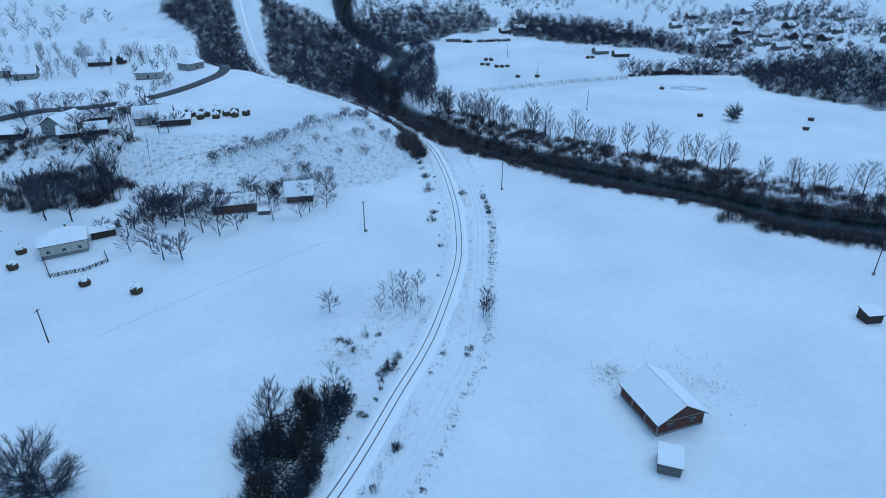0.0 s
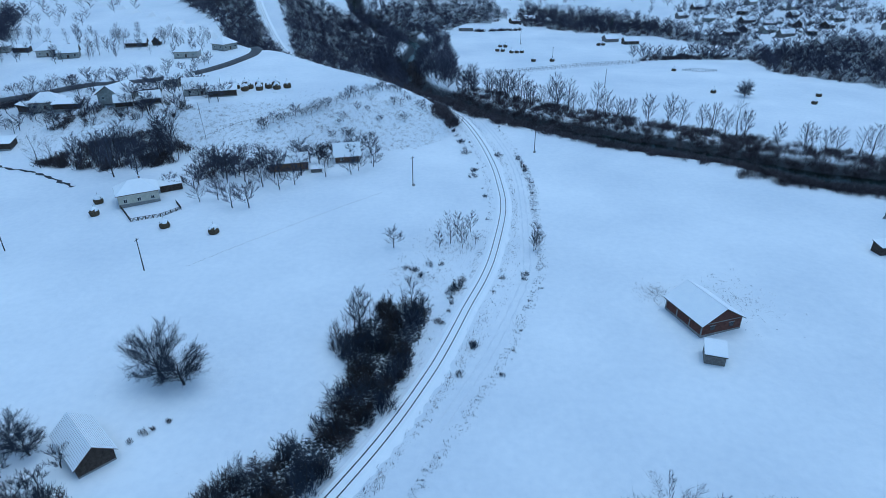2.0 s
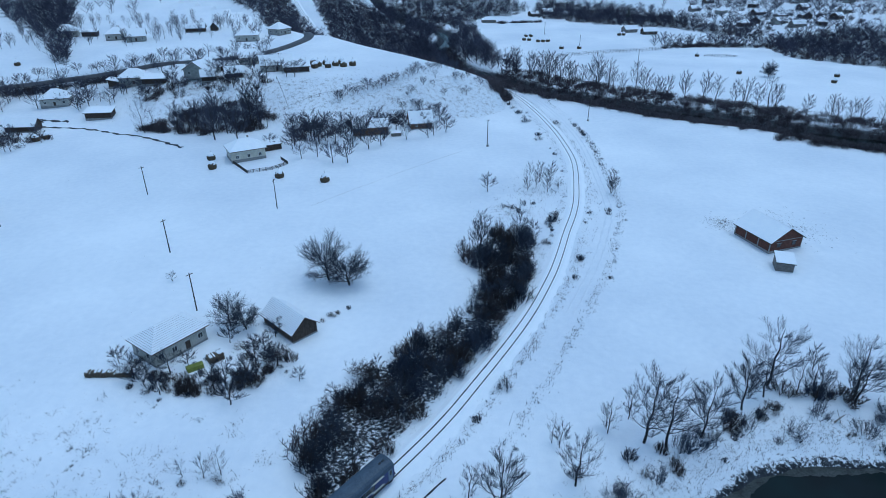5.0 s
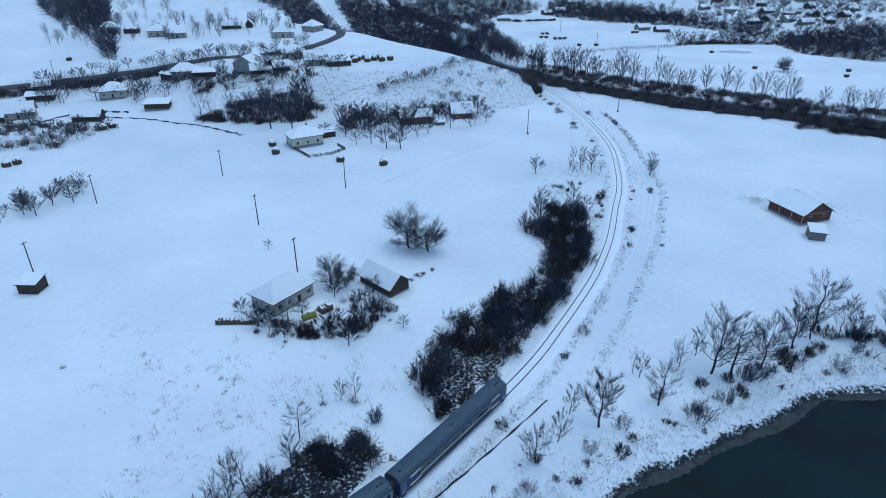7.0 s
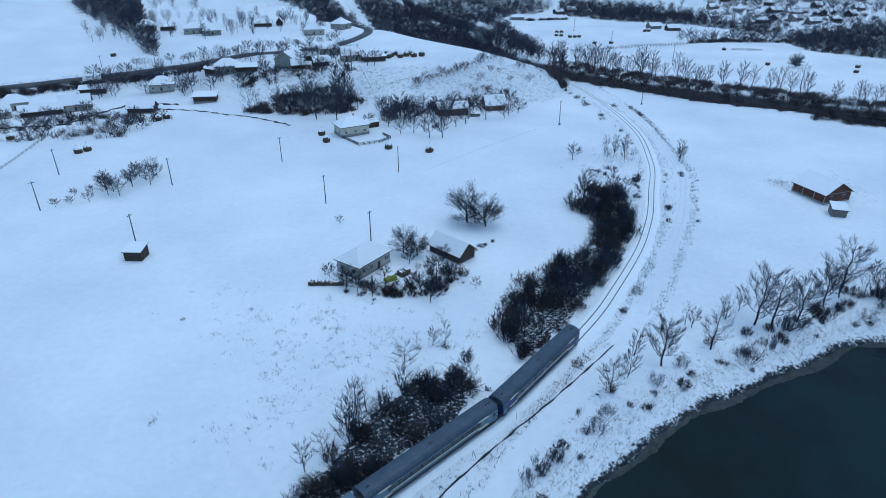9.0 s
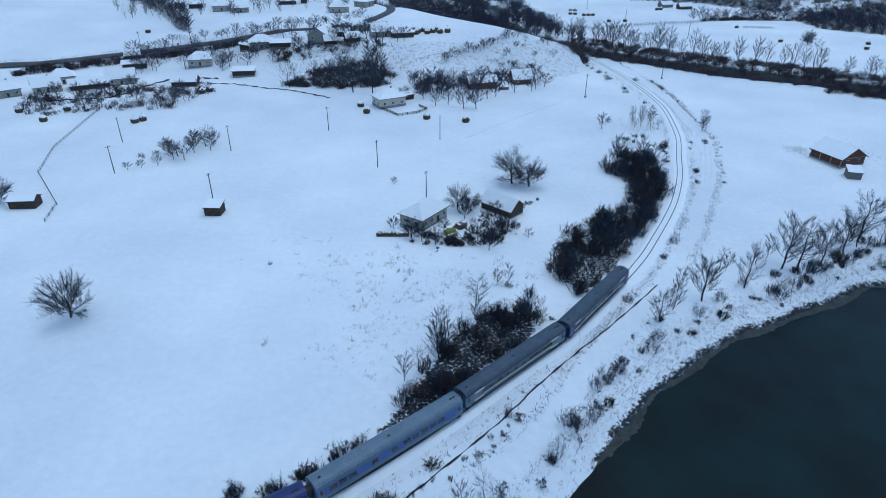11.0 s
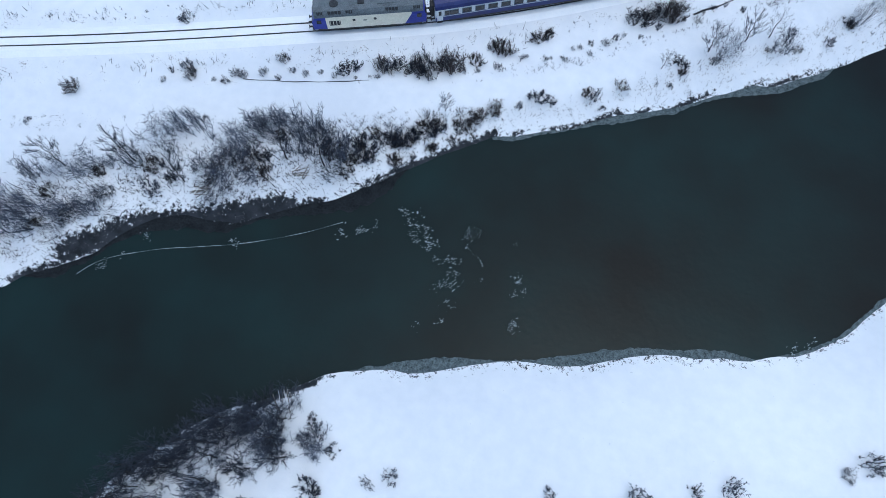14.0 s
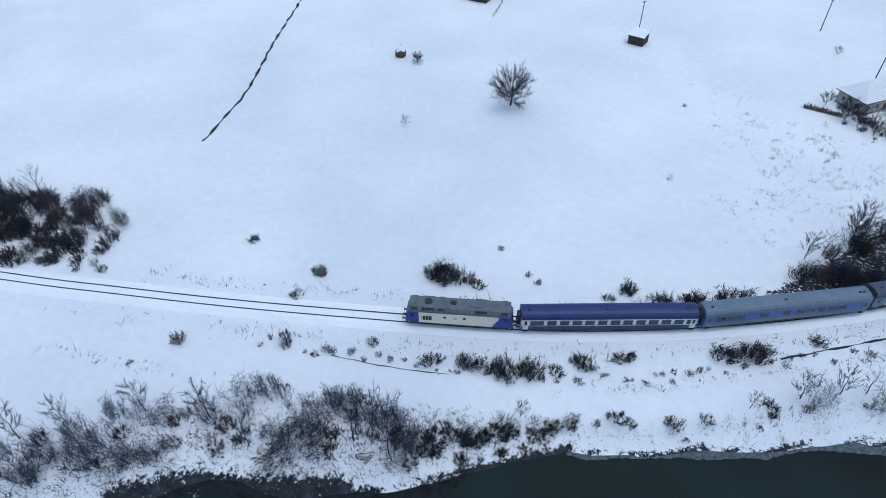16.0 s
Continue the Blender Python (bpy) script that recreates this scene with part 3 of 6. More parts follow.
# ---- ground, water, railway, road ----
def build_ground():
    xs, ys, x, y, z = XS, YS, GX, GY, GZ
    nx, ny = len(xs), len(ys)
    me = bpy.data.meshes.new("ground")
    me.vertices.add(len(x))
    me.vertices.foreach_set("co", np.stack([x, y, z], 1).ravel())
    i = (np.arange(ny - 1)[:, None] * nx + np.arange(nx - 1)[None]).ravel()
    quads = np.stack([i, i + 1, i + nx + 1, i + nx], 1)
    me.loops.add(quads.size)
    me.loops.foreach_set("vertex_index", quads.ravel())
    me.polygons.add(len(quads))
    me.polygons.foreach_set("loop_start", np.arange(len(quads)) * 4)
    me.polygons.foreach_set("use_smooth", np.ones(len(quads), bool))
    me.update(calc_edges=True)
    d, t, w = FROM_RIVER, FROM_RAIL, FROM_LANE
    # bare gravel along the water, near-black ground under the railway thickets and the woods
    wide = 1.0 + 1.3 * ramp(-75, -40, x) * ramp(-75, -20, y) + 0.9 * ramp(-118, -108, x) * ramp(-66, -76, x) * ramp(-78, -84, y)
    soil = np.clip(1 - np.abs(d - 0.1) / wide, 0, 1) * 0.85 * (1 - 0.45 * (line_distance(x, y, BANK_B[::2]) < 6) * (y < 0) * (x > -121))
    soil = np.maximum(soil, 0.75 * np.clip(1.4 - d / 7, 0, 1) * (y > 140))
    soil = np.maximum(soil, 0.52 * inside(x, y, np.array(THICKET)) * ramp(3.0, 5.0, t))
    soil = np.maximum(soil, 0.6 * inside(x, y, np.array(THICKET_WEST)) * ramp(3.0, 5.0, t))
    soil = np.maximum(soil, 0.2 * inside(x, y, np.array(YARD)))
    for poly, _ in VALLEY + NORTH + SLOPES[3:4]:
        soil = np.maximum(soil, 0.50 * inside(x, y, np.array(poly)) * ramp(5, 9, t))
    for patch in ([(-170, -104), (-158, -92), (-140, -84), (-134, -88), (-152, -104), (-166, -112)], [(-133, -76), (-118, -67), (-110, -63), (-112, -67), (-122, -76), (-131, -84)]):
        soil = np.maximum(soil, 0.22 * inside(x, y, np.array(patch)))
    mud = line_distance(x, y, [(-157, -105), (-150, -98), (-141, -93.5), (-134, -89)])
    soil = np.maximum(soil, 0.8 * np.clip(1.4 - mud / 1.8, 0, 1))
    # dead grass on verges, the bank, the terrace slope and the rough field
    grass = 0.26 * np.exp(-((w - 3.4) / 0.7) ** 2) * (t > 3.2) + 0.30 * np.exp(-((t - 3.6) / 1.3) ** 2) + (0.25 + 0.16 * ramp(-70, -40, x)) * np.clip(1 - np.abs(d - 5) / 5, 0, 1) * (w > 2.6) * (line_distance(x, y, BANK_A[::2]) < 12)
    slope = ramp(0.05, 0.3, np.hypot(*np.gradient(z.reshape(ny, nx), ys, xs)).ravel()) * (y > 170) * (y < 330)
    grass = np.maximum(grass, 0.46 * slope)
    for cx, cy, r, much in ((-100, 18, 24, 0.22), (-80, 14, 16, 0.25), (-12, 120, 12, 0.35), (-20, 105, 10, 0.45), (35, 100, 4, 0.6), (52, 97, 12, 0.33), (-52, 225, 30, 0.4)):
        grass = np.maximum(grass, much * np.clip(1.3 - np.hypot(x - cx, y - cy) / r, 0, 1))
    for name, value in (("soil", soil), ("grass", grass)):
        me.attributes.new(name, "FLOAT", "POINT").data.foreach_set("value", value.astype(np.float32))
    me.materials.append(SNOW)
    return tagged(new("ground", me), "snow-covered valley floor and hillsides with dead grass showing", "ground", kind="structure")


def ribbon(line, half, lift, material, name, follow=True):
    """A flat strip along a line, laid on the ground."""
    d = np.gradient(line, axis=0)
    d /= np.linalg.norm(d, axis=1)[:, None]
    n = np.stack([-d[:, 1], d[:, 0]], 1)
    across = np.linspace(-half, half, 5)
    pts = (line[:, None] + across[None, :, None] * n[:, None]).reshape(-1, 2)
    z = at_place(GZ, pts[:, 0], pts[:, 1]).reshape(-1, 5)
    z = np.repeat(z.max(1)[:, None], 5, 1) + lift
    z[:, [0, 4]] -= lift + 0.5
    v = np.concatenate([pts, z.reshape(-1, 1)], 1)
    f = [(5 * i + j, 5 * i + j + 1, 5 * i + j + 6, 5 * i + j + 5) for i in range(len(line) - 1) for j in range(4)]
    return new(name, mesh_from(name, v, f, material, True))


THICKET = [(-16, 93), (-28, 92), (-36, 81), (-31, 67), (-35, 55), (-46, 45), (-54, 38), (-60, 28), (-63, 20), (-58, 8), (-45, 20), (-25, 53)]
THICKET_WEST = [(-67, 4), (-79, 4), (-86, -6), (-92, -18), (-98, -30), (-90, -29), (-74, -13)]
YARD = [(-97, 36), (-90, 38.5), (-83, 42), (-77, 45), (-69, 43), (-67, 37), (-76, 31.5), (-88, 30), (-95, 32.5)]
BROOK = [(-200, 192), (-180, 190), (-166, 184), (-155, 180), (-134, 166)]
DITCH = [(-209, -46), (-213, -36), (-219, -23), (-232, -2), (-248, 27), (-262, 48)]
VALLEY = [([(-134, 352), (-112, 352), (-118, 400), (-146, 470), (-160, 510), (-190, 600), (-250, 640), (-252, 577), (-190, 491), (-152, 400)], 640),
          ([(-116, 376), (-104, 366), (-78, 352), (-48, 325), (-26, 298), (-26, 300), (-32, 322), (-44, 356), (-50, 420), (-66, 520), (-110, 640), (-180, 640), (-150, 540), (-122, 440)], 950)]
NORTH = [([(-100, 560), (-20, 560), (10, 620), (60, 660), (40, 760), (-120, 760)], 556), ([(60, 630), (110, 575), (180, 540), (215, 470), (235, 480), (210, 560), (180, 660), (80, 720)], 641),
         ([(190, 360), (225, 300), (300, 270), (330, 380), (290, 470), (240, 460), (205, 420)], 506), ([(120, 440), (165, 425), (250, 420), (235, 440), (180, 448)], 117)]
SLOPES = [([(225, 480), (360, 460), (370, 640), (220, 660)], 330), ([(200, 640), (420, 520), (520, 620), (420, 900), (150, 950)], 351), ([(-120, 800), (150, 740), (200, 950), (-100, 1100)], 567), ([(-226, 266), (-236, 272), (-284, 340), (-318, 370), (-352, 418), (-318, 462), (-300, 420), (-266, 350), (-238, 294)], 330),
          ([(-420, 420), (-260, 400), (-200, 440), (-300, 560), (-450, 560)], 81), ([(330, 250), (460, 250), (480, 480), (350, 480)], 324)]
ground = build_ground()
level = [(y, WATER - 8.0 * min(max((y - 262) / 150, 0), 1)) for y in (-700, 262, 412, 1300)]
water = new("river", mesh_from("river", [(x, y, z) for y, z in level for x in (-900, 700)], [(2 * i, 2 * i + 1, 2 * i + 3, 2 * i + 2) for i in range(3)], WATER_MAT))
tagged(water, "dark green slow river water between snowy banks", "river", kind="structure")
road = ribbon(ROAD_LINE, 3.4, 0.75, ASPHALT, "road")
tagged(road, "dark wet asphalt road winding through the village", "road", kind="structure")


def strip(name, label, line, width, material, seed=0, category="ditch", lift=0.05, level=None):
    """A ragged band along a line, hugging the ground."""
    r = random.Random(seed)
    q = smooth_line(line, 0.8)
    d = np.gradient(q, axis=0)
    n = np.stack([-d[:, 1], d[:, 0]], 1) / np.linalg.norm(d, axis=1)[:, None]
    a = [width * (0.5 + 0.35 * math.sin(i * 0.9 + seed) + r.uniform(-0.3, 0.3)) for i in range(len(q))]
    b = [width * (0.5 + 0.35 * math.sin(i * 0.7 + 2 * seed) + r.uniform(-0.3, 0.3)) for i in range(len(q))]
    pts = np.concatenate([(q + n * np.array(a)[:, None])[:, None], q[:, None], (q - n * np.array(b)[:, None])[:, None]], 1).reshape(-1, 2)
    z = at_place(GZ, pts[:, 0], pts[:, 1]) + lift
    z[1::3] += 0.06
    if level is not None:
        z[:] = level
    f = [(3 * i + j, 3 * i + j + 1, 3 * i + j + 4, 3 * i + j + 3) for i in range(len(q) - 1) for j in range(2)]
    return tagged(new(name, mesh_from(name, np.concatenate([pts, z[:, None]], 1), f, material)), label, category, kind="structure")


for side in (-0.78, 0.78):
    turned = np.gradient(LANE_LINE, axis=0)
    turned /= np.linalg.norm(turned, axis=1)[:, None]
    rut = (LANE_LINE + side * np.stack([-turned[:, 1], turned[:, 0]], 1))[40:250:6]
    strip("wheel_rut", "packed snow wheel rut in the field lane", [tuple(p) for p in rut], 0.4, TRODDEN, 21 + int(side > 0), "wheel rut", 0.03)
strip("brook", "narrow dark brook cutting through the snowy field", BROOK, 1.1, SOIL, 1, "brook")
strip("dirt_lane", "dark muddy lane between the village gardens", [(-254, 162), (-240, 165), (-228.5, 168), (-222, 187), (-215, 196.4), (-205, 200), (-192, 198)], 1.7, SOIL, 5, "lane", 0.06)
strip("ditch", "dark open ditch across the snowfield", DITCH, 0.55, SOIL, 2)


strip("drain", "dark open drain between the railway and the lane", [(-41, 13.5), (-47, 7), (-52.3, 1.4), (-57.4, -4), (-63.5, -10), (-71, -17.8), (-79, -27), (-89, -37), (-93, -41)], 0.24, SOIL, 3)
strip("drain", "dark broken edge of turf beside the lane", [(-148, -74.8), (-143, -73.2), (-139.4, -71.9), (-135, -70), (-131, -68.2)], 0.11, SOIL, 4)


def rail_frame():
    """Even stations on the track, with way and side."""
    d = np.gradient(RAIL_LINE, axis=0)
    d /= np.linalg.norm(d, axis=1)[:, None]
    return RAIL_LINE, d, np.stack([-d[:, 1], d[:, 0]], 1)


RAIL_TOP = 0.86


def rail_height(i):
    return RAIL_TOP + ramp(250, 330, RAIL_LINE[i, 1]) * (land(*RAIL_LINE[i][:, None])[0] if RAIL_LINE[i, 1] > 250 else 0.0)


def build_track():
    p, d, n = rail_frame()
    zs = np.array([float(rail_height(i)) for i in range(len(p))])
    for _ in range(20):
        zs[1:-1] = (zs[:-2] + 2 * zs[1:-1] + zs[2:]) / 4
    track = tagged(new("railway_track"), "single railway track with dark rails half buried in snow", "railway track", kind="structure")

    def sweep(name, offsets, material, label=""):
        v = np.concatenate([np.concatenate([p + n * o, (zs + h)[:, None]], 1)[:, None] for o, h in offsets], 1)
        k = len(offsets)
        f = [(k * i + j, k * i + j + 1, k * i + k + j + 1, k * i + k + j) for i in range(len(p) - 1) for j in range(k - 1)]
        return under(name, mesh_from(name, v.reshape(-1, 3), f, material), track, label)

    sweep("ballast", [(-3.4, -0.95), (-2.0, -0.30), (-1.55, -0.11), (-0.95, -0.11), (-0.55, -0.14), (0.55, -0.14), (0.95, -0.11), (1.55, -0.11), (2.0, -0.30), (3.4, -0.95)],
          SNOW_CAP, "snow-covered ballast bed")
    for s in (-0.7525, 0.7525):
        sweep("rail", [(s - 0.095, -0.112), (s - 0.08, -0.085), (s - 0.04, -0.05), (s - 0.04, 0.0), (s + 0.04, 0.0), (s + 0.04, -0.05), (s + 0.08, -0.085), (s + 0.095, -0.112)], STEEL, "dark steel rail")
    return track, zs


track, RAIL_Z = build_track()


# ---- the train ----
S_RAIL = np.arange(len(RAIL_LINE)) * 1.0
TRAIN_FRONT = float(S_RAIL[np.argmin(np.hypot(RAIL_LINE[:, 0] + 142.2, RAIL_LINE[:, 1] + 64.4))])


def on_track(s):
    return Vector((np.interp(s, S_RAIL, RAIL_LINE[:, 0]), np.interp(s, S_RAIL, RAIL_LINE[:, 1]), np.interp(s, S_RAIL, RAIL_Z)))


def vehicle_pose(front, length):
    """The pose of a vehicle whose front buffer stands at that station; its x points ahead."""
    a, b = on_track(front - 0.18 * length), on_track(front - 0.82 * length)
    mid, way = (a + b) / 2, a - b
    return Matrix.Translation(mid) @ pose(0, 0, 0, 0, 0, math.degrees(math.atan2(way.y, way.x)))


def build_bogie(parent, x, axles, base):
    frame_part = part("bogie", box((x, 0, 0.62), (base + 1.1, 2.35, 0.42), 0.06), UNDERFRAME, parent, "grimy steel bogie")
    for i in range(axles):
        for s in (-0.75, 0.75):
            ax = x + (i - (axles - 1) / 2) * base / (axles - 1)
            part("wheel", stick((ax, s - 0.07, 0.46), (ax, s + 0.07, 0.46), 0.46, 0.46, 18), STEEL, frame_part)


def buffers(parent, x, way):
    for s in (-0.87, 0.87):
        b = part("buffer", stick((x, s, 1.06), (x + way * 0.45, s, 1.06), 0.13, 0.13, 10), UNDERFRAME, parent)
        part("buffer_plate", stick((x + way * 0.45, s, 1.06), (x + way * 0.52, s, 1.06), 0.25, 0.25, 14), UNDERFRAME, b)
    part("coupling", box((x + way * 0.3, 0, 1.0), (0.6, 0.2, 0.25), 0.04), UNDERFRAME, parent)


def build_locomotive(front):
    loco = new("locomotive")
    loco.matrix_basis = vehicle_pose(front, 17.0)
    tagged(loco, "diesel locomotive with cream sides, blue ends and grey roof", "locomotive")
    L, W = 7.85, 1.5
    side = [(-W, 1.05), (-W, 3.25), (W, 3.25), (W, 1.05)]
    part("body", extruded(side, -L + 2.0, L - 1.9), LOCO_CREAM, loco, "cream painted body side")
    # raked blue cabs at either end: the rear one has a slanted edge to the cream
    for way, cut in ((1, 1.9), (-1, 2.0)):
        bm = bmesh.new()
        x0, xt = way * (L - cut), way * (L - 0.02)
        v = [bm.verts.new(c) for c in ((x0, -W, 1.05), (x0, W, 1.05), (xt, W * 0.96, 1.05), (xt, -W * 0.96, 1.05), (x0, -W, 3.25), (x0, W, 3.25),
                                       (way * (L + 0.06), W * 0.94, 2.35), (way * (L + 0.06), -W * 0.94, 2.35), (way * (L - 0.45), W * 0.9, 3.25), (way * (L - 0.45), -W * 0.9, 3.25))]
        for q in ((0, 3, 2, 1), (0, 1, 5, 4), (3, 7, 6, 2), (7, 9, 8, 6), (4, 5, 8, 9), (0, 4, 9, 7, 3), (1, 2, 6, 8, 5)):
            bm.faces.new([v[i] for i in q])
        cab = part("cab", bm, LOCO_BLUE, loco, "blue painted driving cab")
        for s in (-1, 1):
            part("windscreen", slab([(way * (L + 0.05), s * 0.12, 2.46), (way * (L + 0.05), s * 1.28, 2.46), (way * (L - 0.44), s * 1.2, 3.03), (way * (L - 0.44), s * 0.12, 3.03)], 0.05), GLASS, cab)
            part("side_window", box((way * (L - 0.95), s * (W - 0.005), 2.45), (0.62, 0.05, 0.62), 0.01), GLASS, cab)
            part("cab_door", box((way * (L - 1.6), s * (W - 0.01), 2.0), (0.55, 0.05, 1.75), 0.01), LOCO_BLUE, cab)
            part("headlight", stick((way * (L + 0.02), s * 0.95, 1.5), (way * (L + 0.09), s * 0.95, 1.5), 0.15, 0.13, 12), WHITE_PAINT, cab)
        part("bufferbeam", box((way * (L + 0.02), 0, 1.05), (0.25, 2.7, 0.55), 0.04), UNDERFRAME, loco)
        buffers(loco, way * (L + 0.14), way)
    for s in (-1, 1):
        # slanted blue panel next to the rear cab
        bm = bmesh.new()
        y = s * (W + 0.008)
        for c in ((-L + 2.05, 1.06), (-L + 3.0, 1.06), (-L + 1.75, 3.24), (-L + 1.75, 1.06)):
            bm.verts.new((c[0], y, c[1]))
        bm.verts.ensure_lookup_table()
        bm.faces.new((bm.verts[0], bm.verts[1], bm.verts[2]))
        bm.faces.new((bm.verts[3], bm.verts[0], bm.verts[2]))
        part("slanted_panel", bm, LOCO_BLUE, loco, "slanted blue side panel")
        for x in (2.1, -0.8):
            part("porthole", stick((x, s * (W - 0.02), 2.45), (x, s * (W + 0.03), 2.45), 0.22, 0.22, 14), GLASS, loco)
        part("number_plate", box((0.6, s * (W + 0.005), 2.3), (0.5, 0.03, 0.14)), GRILLE, loco)
        grid = part("side_grille", box((4.75, s * (W + 0.01), 2.1), (1.55, 0.04, 0.85)), GRILLE, loco, "dark louvred side grille")
        for i in range(4):
            part("grille_bar", box((4.1 + 0.43 * i, s * (W + 0.04), 2.1), (0.06, 0.04, 0.9)), LOCO_CREAM, grid)
        part("sill", box((0, s * (W - 0.06), 0.92), (2 * L - 1.2, 0.12, 0.3), 0.03), UNDERFRAME, loco)
    # roof with steep lower slopes
    roof = part("roof", extruded([(-W - 0.01, 3.23), (-W * 0.93, 3.62), (-W * 0.72, 4.0), (-0.45, 4.12), (0.45, 4.12), (W * 0.72, 4.0), (W * 0.93, 3.62), (W + 0.01, 3.23)], -L + 0.35, L - 0.4), LOCO_GREY, loco, "grey roof with grilles, sooty on top")
    for s in (-1, 1):
        for x, w in ((4.6, 1.8), (2.6, 0.9), (-3.2, 1.7), (-6.6, 0.9), (6.6, 0.8)):
            g = part("roof_grille", box((x, s * 1.28, 3.76), (w, 0.06, 0.5), 0, Matrix.Rotation(s * radians(28), 4, "X")), GRILLE, roof, "dark roof grille")
            for i in range(3):
                part("grille_bar", box((x - w / 2 + w * (i + 1) / 4, s * 1.305, 3.77), (0.05, 0.06, 0.52), 0, Matrix.Rotation(s * radians(28), 4, "X")), LOCO_GREY, g)
    part("exhaust", box((0.9, 0, 4.2), (0.9, 0.7, 0.22), 0.04), GRILLE, roof)
    part("fan_ring", stick((4.6, 0, 4.1), (4.6, 0, 4.22), 0.62, 0.6, 20), GRILLE, roof)
    part("roof_hatch", box((-2.6, 0, 4.15), (2.6, 1.1, 0.1), 0.03), LOCO_GREY, roof)
    part("fuel_tank", box((0, 0, 0.62), (4.2, 2.5, 0.6), 0.08), UNDERFRAME, loco)
    build_bogie(loco, 4.3, 3, 3.6)
    build_bogie(loco, -4.3, 3, 3.6)
    return loco


def roof_profile(w, z, rise, n=9):
    """An arched roof from one side to the other."""
    pts = [(w * math.cos(math.pi * i / (n - 1)), z + rise * math.sin(math.pi * i / (n - 1)) ** 0.75) for i in range(n)]
    return [(-w, z - 0.02), *[p for p in reversed(pts)], (w, z - 0.02)]


def build_coach(front, label, roof_mat, body_mat, bands, windows, doors, slants=False):
    """A passenger coach 26.4 m long: body, arched roof, colour bands, windows and doors."""
    coach = new("passenger_coach")
    coach.matrix_basis = vehicle_pose(front, 26.4)
    tagged(coach, label, "railway coach", "coaches of the train")
    L, W = 12.75, 1.42
    part("body", extruded([(-W, 1.0), (-W, 3.12), (W, 3.12), (W, 1.0)], -L, L), body_mat, coach)
    roof = part("roof", extruded(roof_profile(W + 0.02, 3.1, 0.98), -L + 0.02, L - 0.02), roof_mat, coach)
    for x in (-11.8, -11.2, 0.3, 11.5):
        part("roof_vent", box((x, 0.25, 4.09), (0.42, 0.3, 0.12), 0.02), GRILLE, roof)
    for way in (-1, 1):
        part("gangway", box((way * (L + 0.22), 0, 2.1), (0.5, 1.1, 2.1), 0.05), UNDERFRAME, coach, "dark rubber gangway")
        buffers(coach, way * L, way)
        part("end_door", box((way * (L + 0.01), 0, 2.1), (0.05, 1.5, 2.3)), UNDERFRAME, coach)
    for s in (-1, 1):
        for k, (z0, z1, mat, a, b) in enumerate(bands):
            part("colour_band", box(((a + b) / 2, s * (W + 0.004 + 0.004 * k), (z0 + z1) / 2), (b - a, 0.02, z1 - z0)), mat, coach)
        for x, w in windows:
            win = part("window", box((x, s * (W + 0.02), 2.42), (w + 0.12, 0.05, 0.92), 0.015), COACH_SILVER, coach)
            part("pane", box((x, s * (W + 0.03), 2.42), (w, 0.06, 0.80)), GLASS, win)
        for x, mat in doors:
            d = part("door", box((x, s * (W + 0.015), 2.05), (0.84, 0.06, 1.98), 0.02), mat, coach, "pale entrance door")
            part("door_window", box((x, s * (W + 0.03), 2.48), (0.40, 0.06, 0.82), 0.01), GLASS, d)
            part("step", box((x, s * (W - 0.1), 0.72), (0.85, 0.3, 0.06)), UNDERFRAME, coach)
        if slants:
            for x, z, way in ((-9.6, 2.98, 1), (9.6, 1.5, 1), (-9.6, 1.5, 1), (9.6, 2.98, 1)):
                bm = bmesh.new()
                y = s * (W + 0.035)
                v = [bm.verts.new((x + dx, y, z + dz)) for dx, dz in ((-0.9, 0.17), (1.3, 0.17), (0.9, -0.17), (-1.3, -0.17))]
                bm.faces.new(v)
                w = [bm.verts.new((q.co.x, y - s * 0.03, q.co.z)) for q in v]
                for i in range(4):
                    bm.faces.new((v[i], v[(i + 1) % 4], w[(i + 1) % 4], w[i]))
                part("slanted_flash", bm, COACH_CREAM, coach, "cream slanted livery flash")
        part("skirt", box((0, s * (W - 0.08), 0.86), (2 * L - 8.2, 0.14, 0.34), 0.03), UNDERFRAME, coach)
    part("equipment_box", box((-1.5, 0, 0.62), (3.2, 2.3, 0.55), 0.06), UNDERFRAME, coach)
    part("equipment_box", box((3.0, 0, 0.62), (2.2, 2.3, 0.5), 0.06), UNDERFRAME, coach)
    build_bogie(coach, 9.0, 2, 2.5)
    build_bogie(coach, -9.0, 2, 2.5)
    return coach


build_locomotive(TRAIN_FRONT)
at = TRAIN_FRONT - 17.0
full = [(-10.1 + 1.84 * i, 1.25) for i in range(12)]
build_coach(at, "passenger coach with navy roof and white window band", COACH_NAVY, COACH_WHITE, [(1.0, 1.72, COACH_NAVY, -12.74, 12.74), (1.86, 1.92, COACH_NAVY, -12.74, 12.74)],
            [(x, w) for x, w in full] + [(-11.5, 0.5), (11.1, 0.6)], [(12.1, COACH_WHITE), (-12.2, COACH_WHITE)])
at -= 26.4
build_coach(at, "passenger coach with silver roof and blue sides", COACH_SILVER, COACH_BLUE, [(1.0, 1.32, COACH_TEAL, -12.74, 12.74), (1.32, 1.62, COACH_SILVER, -12.74, 12.74)],
            [(10.2, 1.2), (8.7, 1.2), (7.2, 1.2), (3.6, 1.1), (0.2, 1.1), (-2.0, 1.2), (-3.6, 1.2), (-5.2, 1.2), (-6.8, 1.2), (-8.4, 1.2)], [(12.0, COACH_SILVER), (-12.0, COACH_SILVER)])
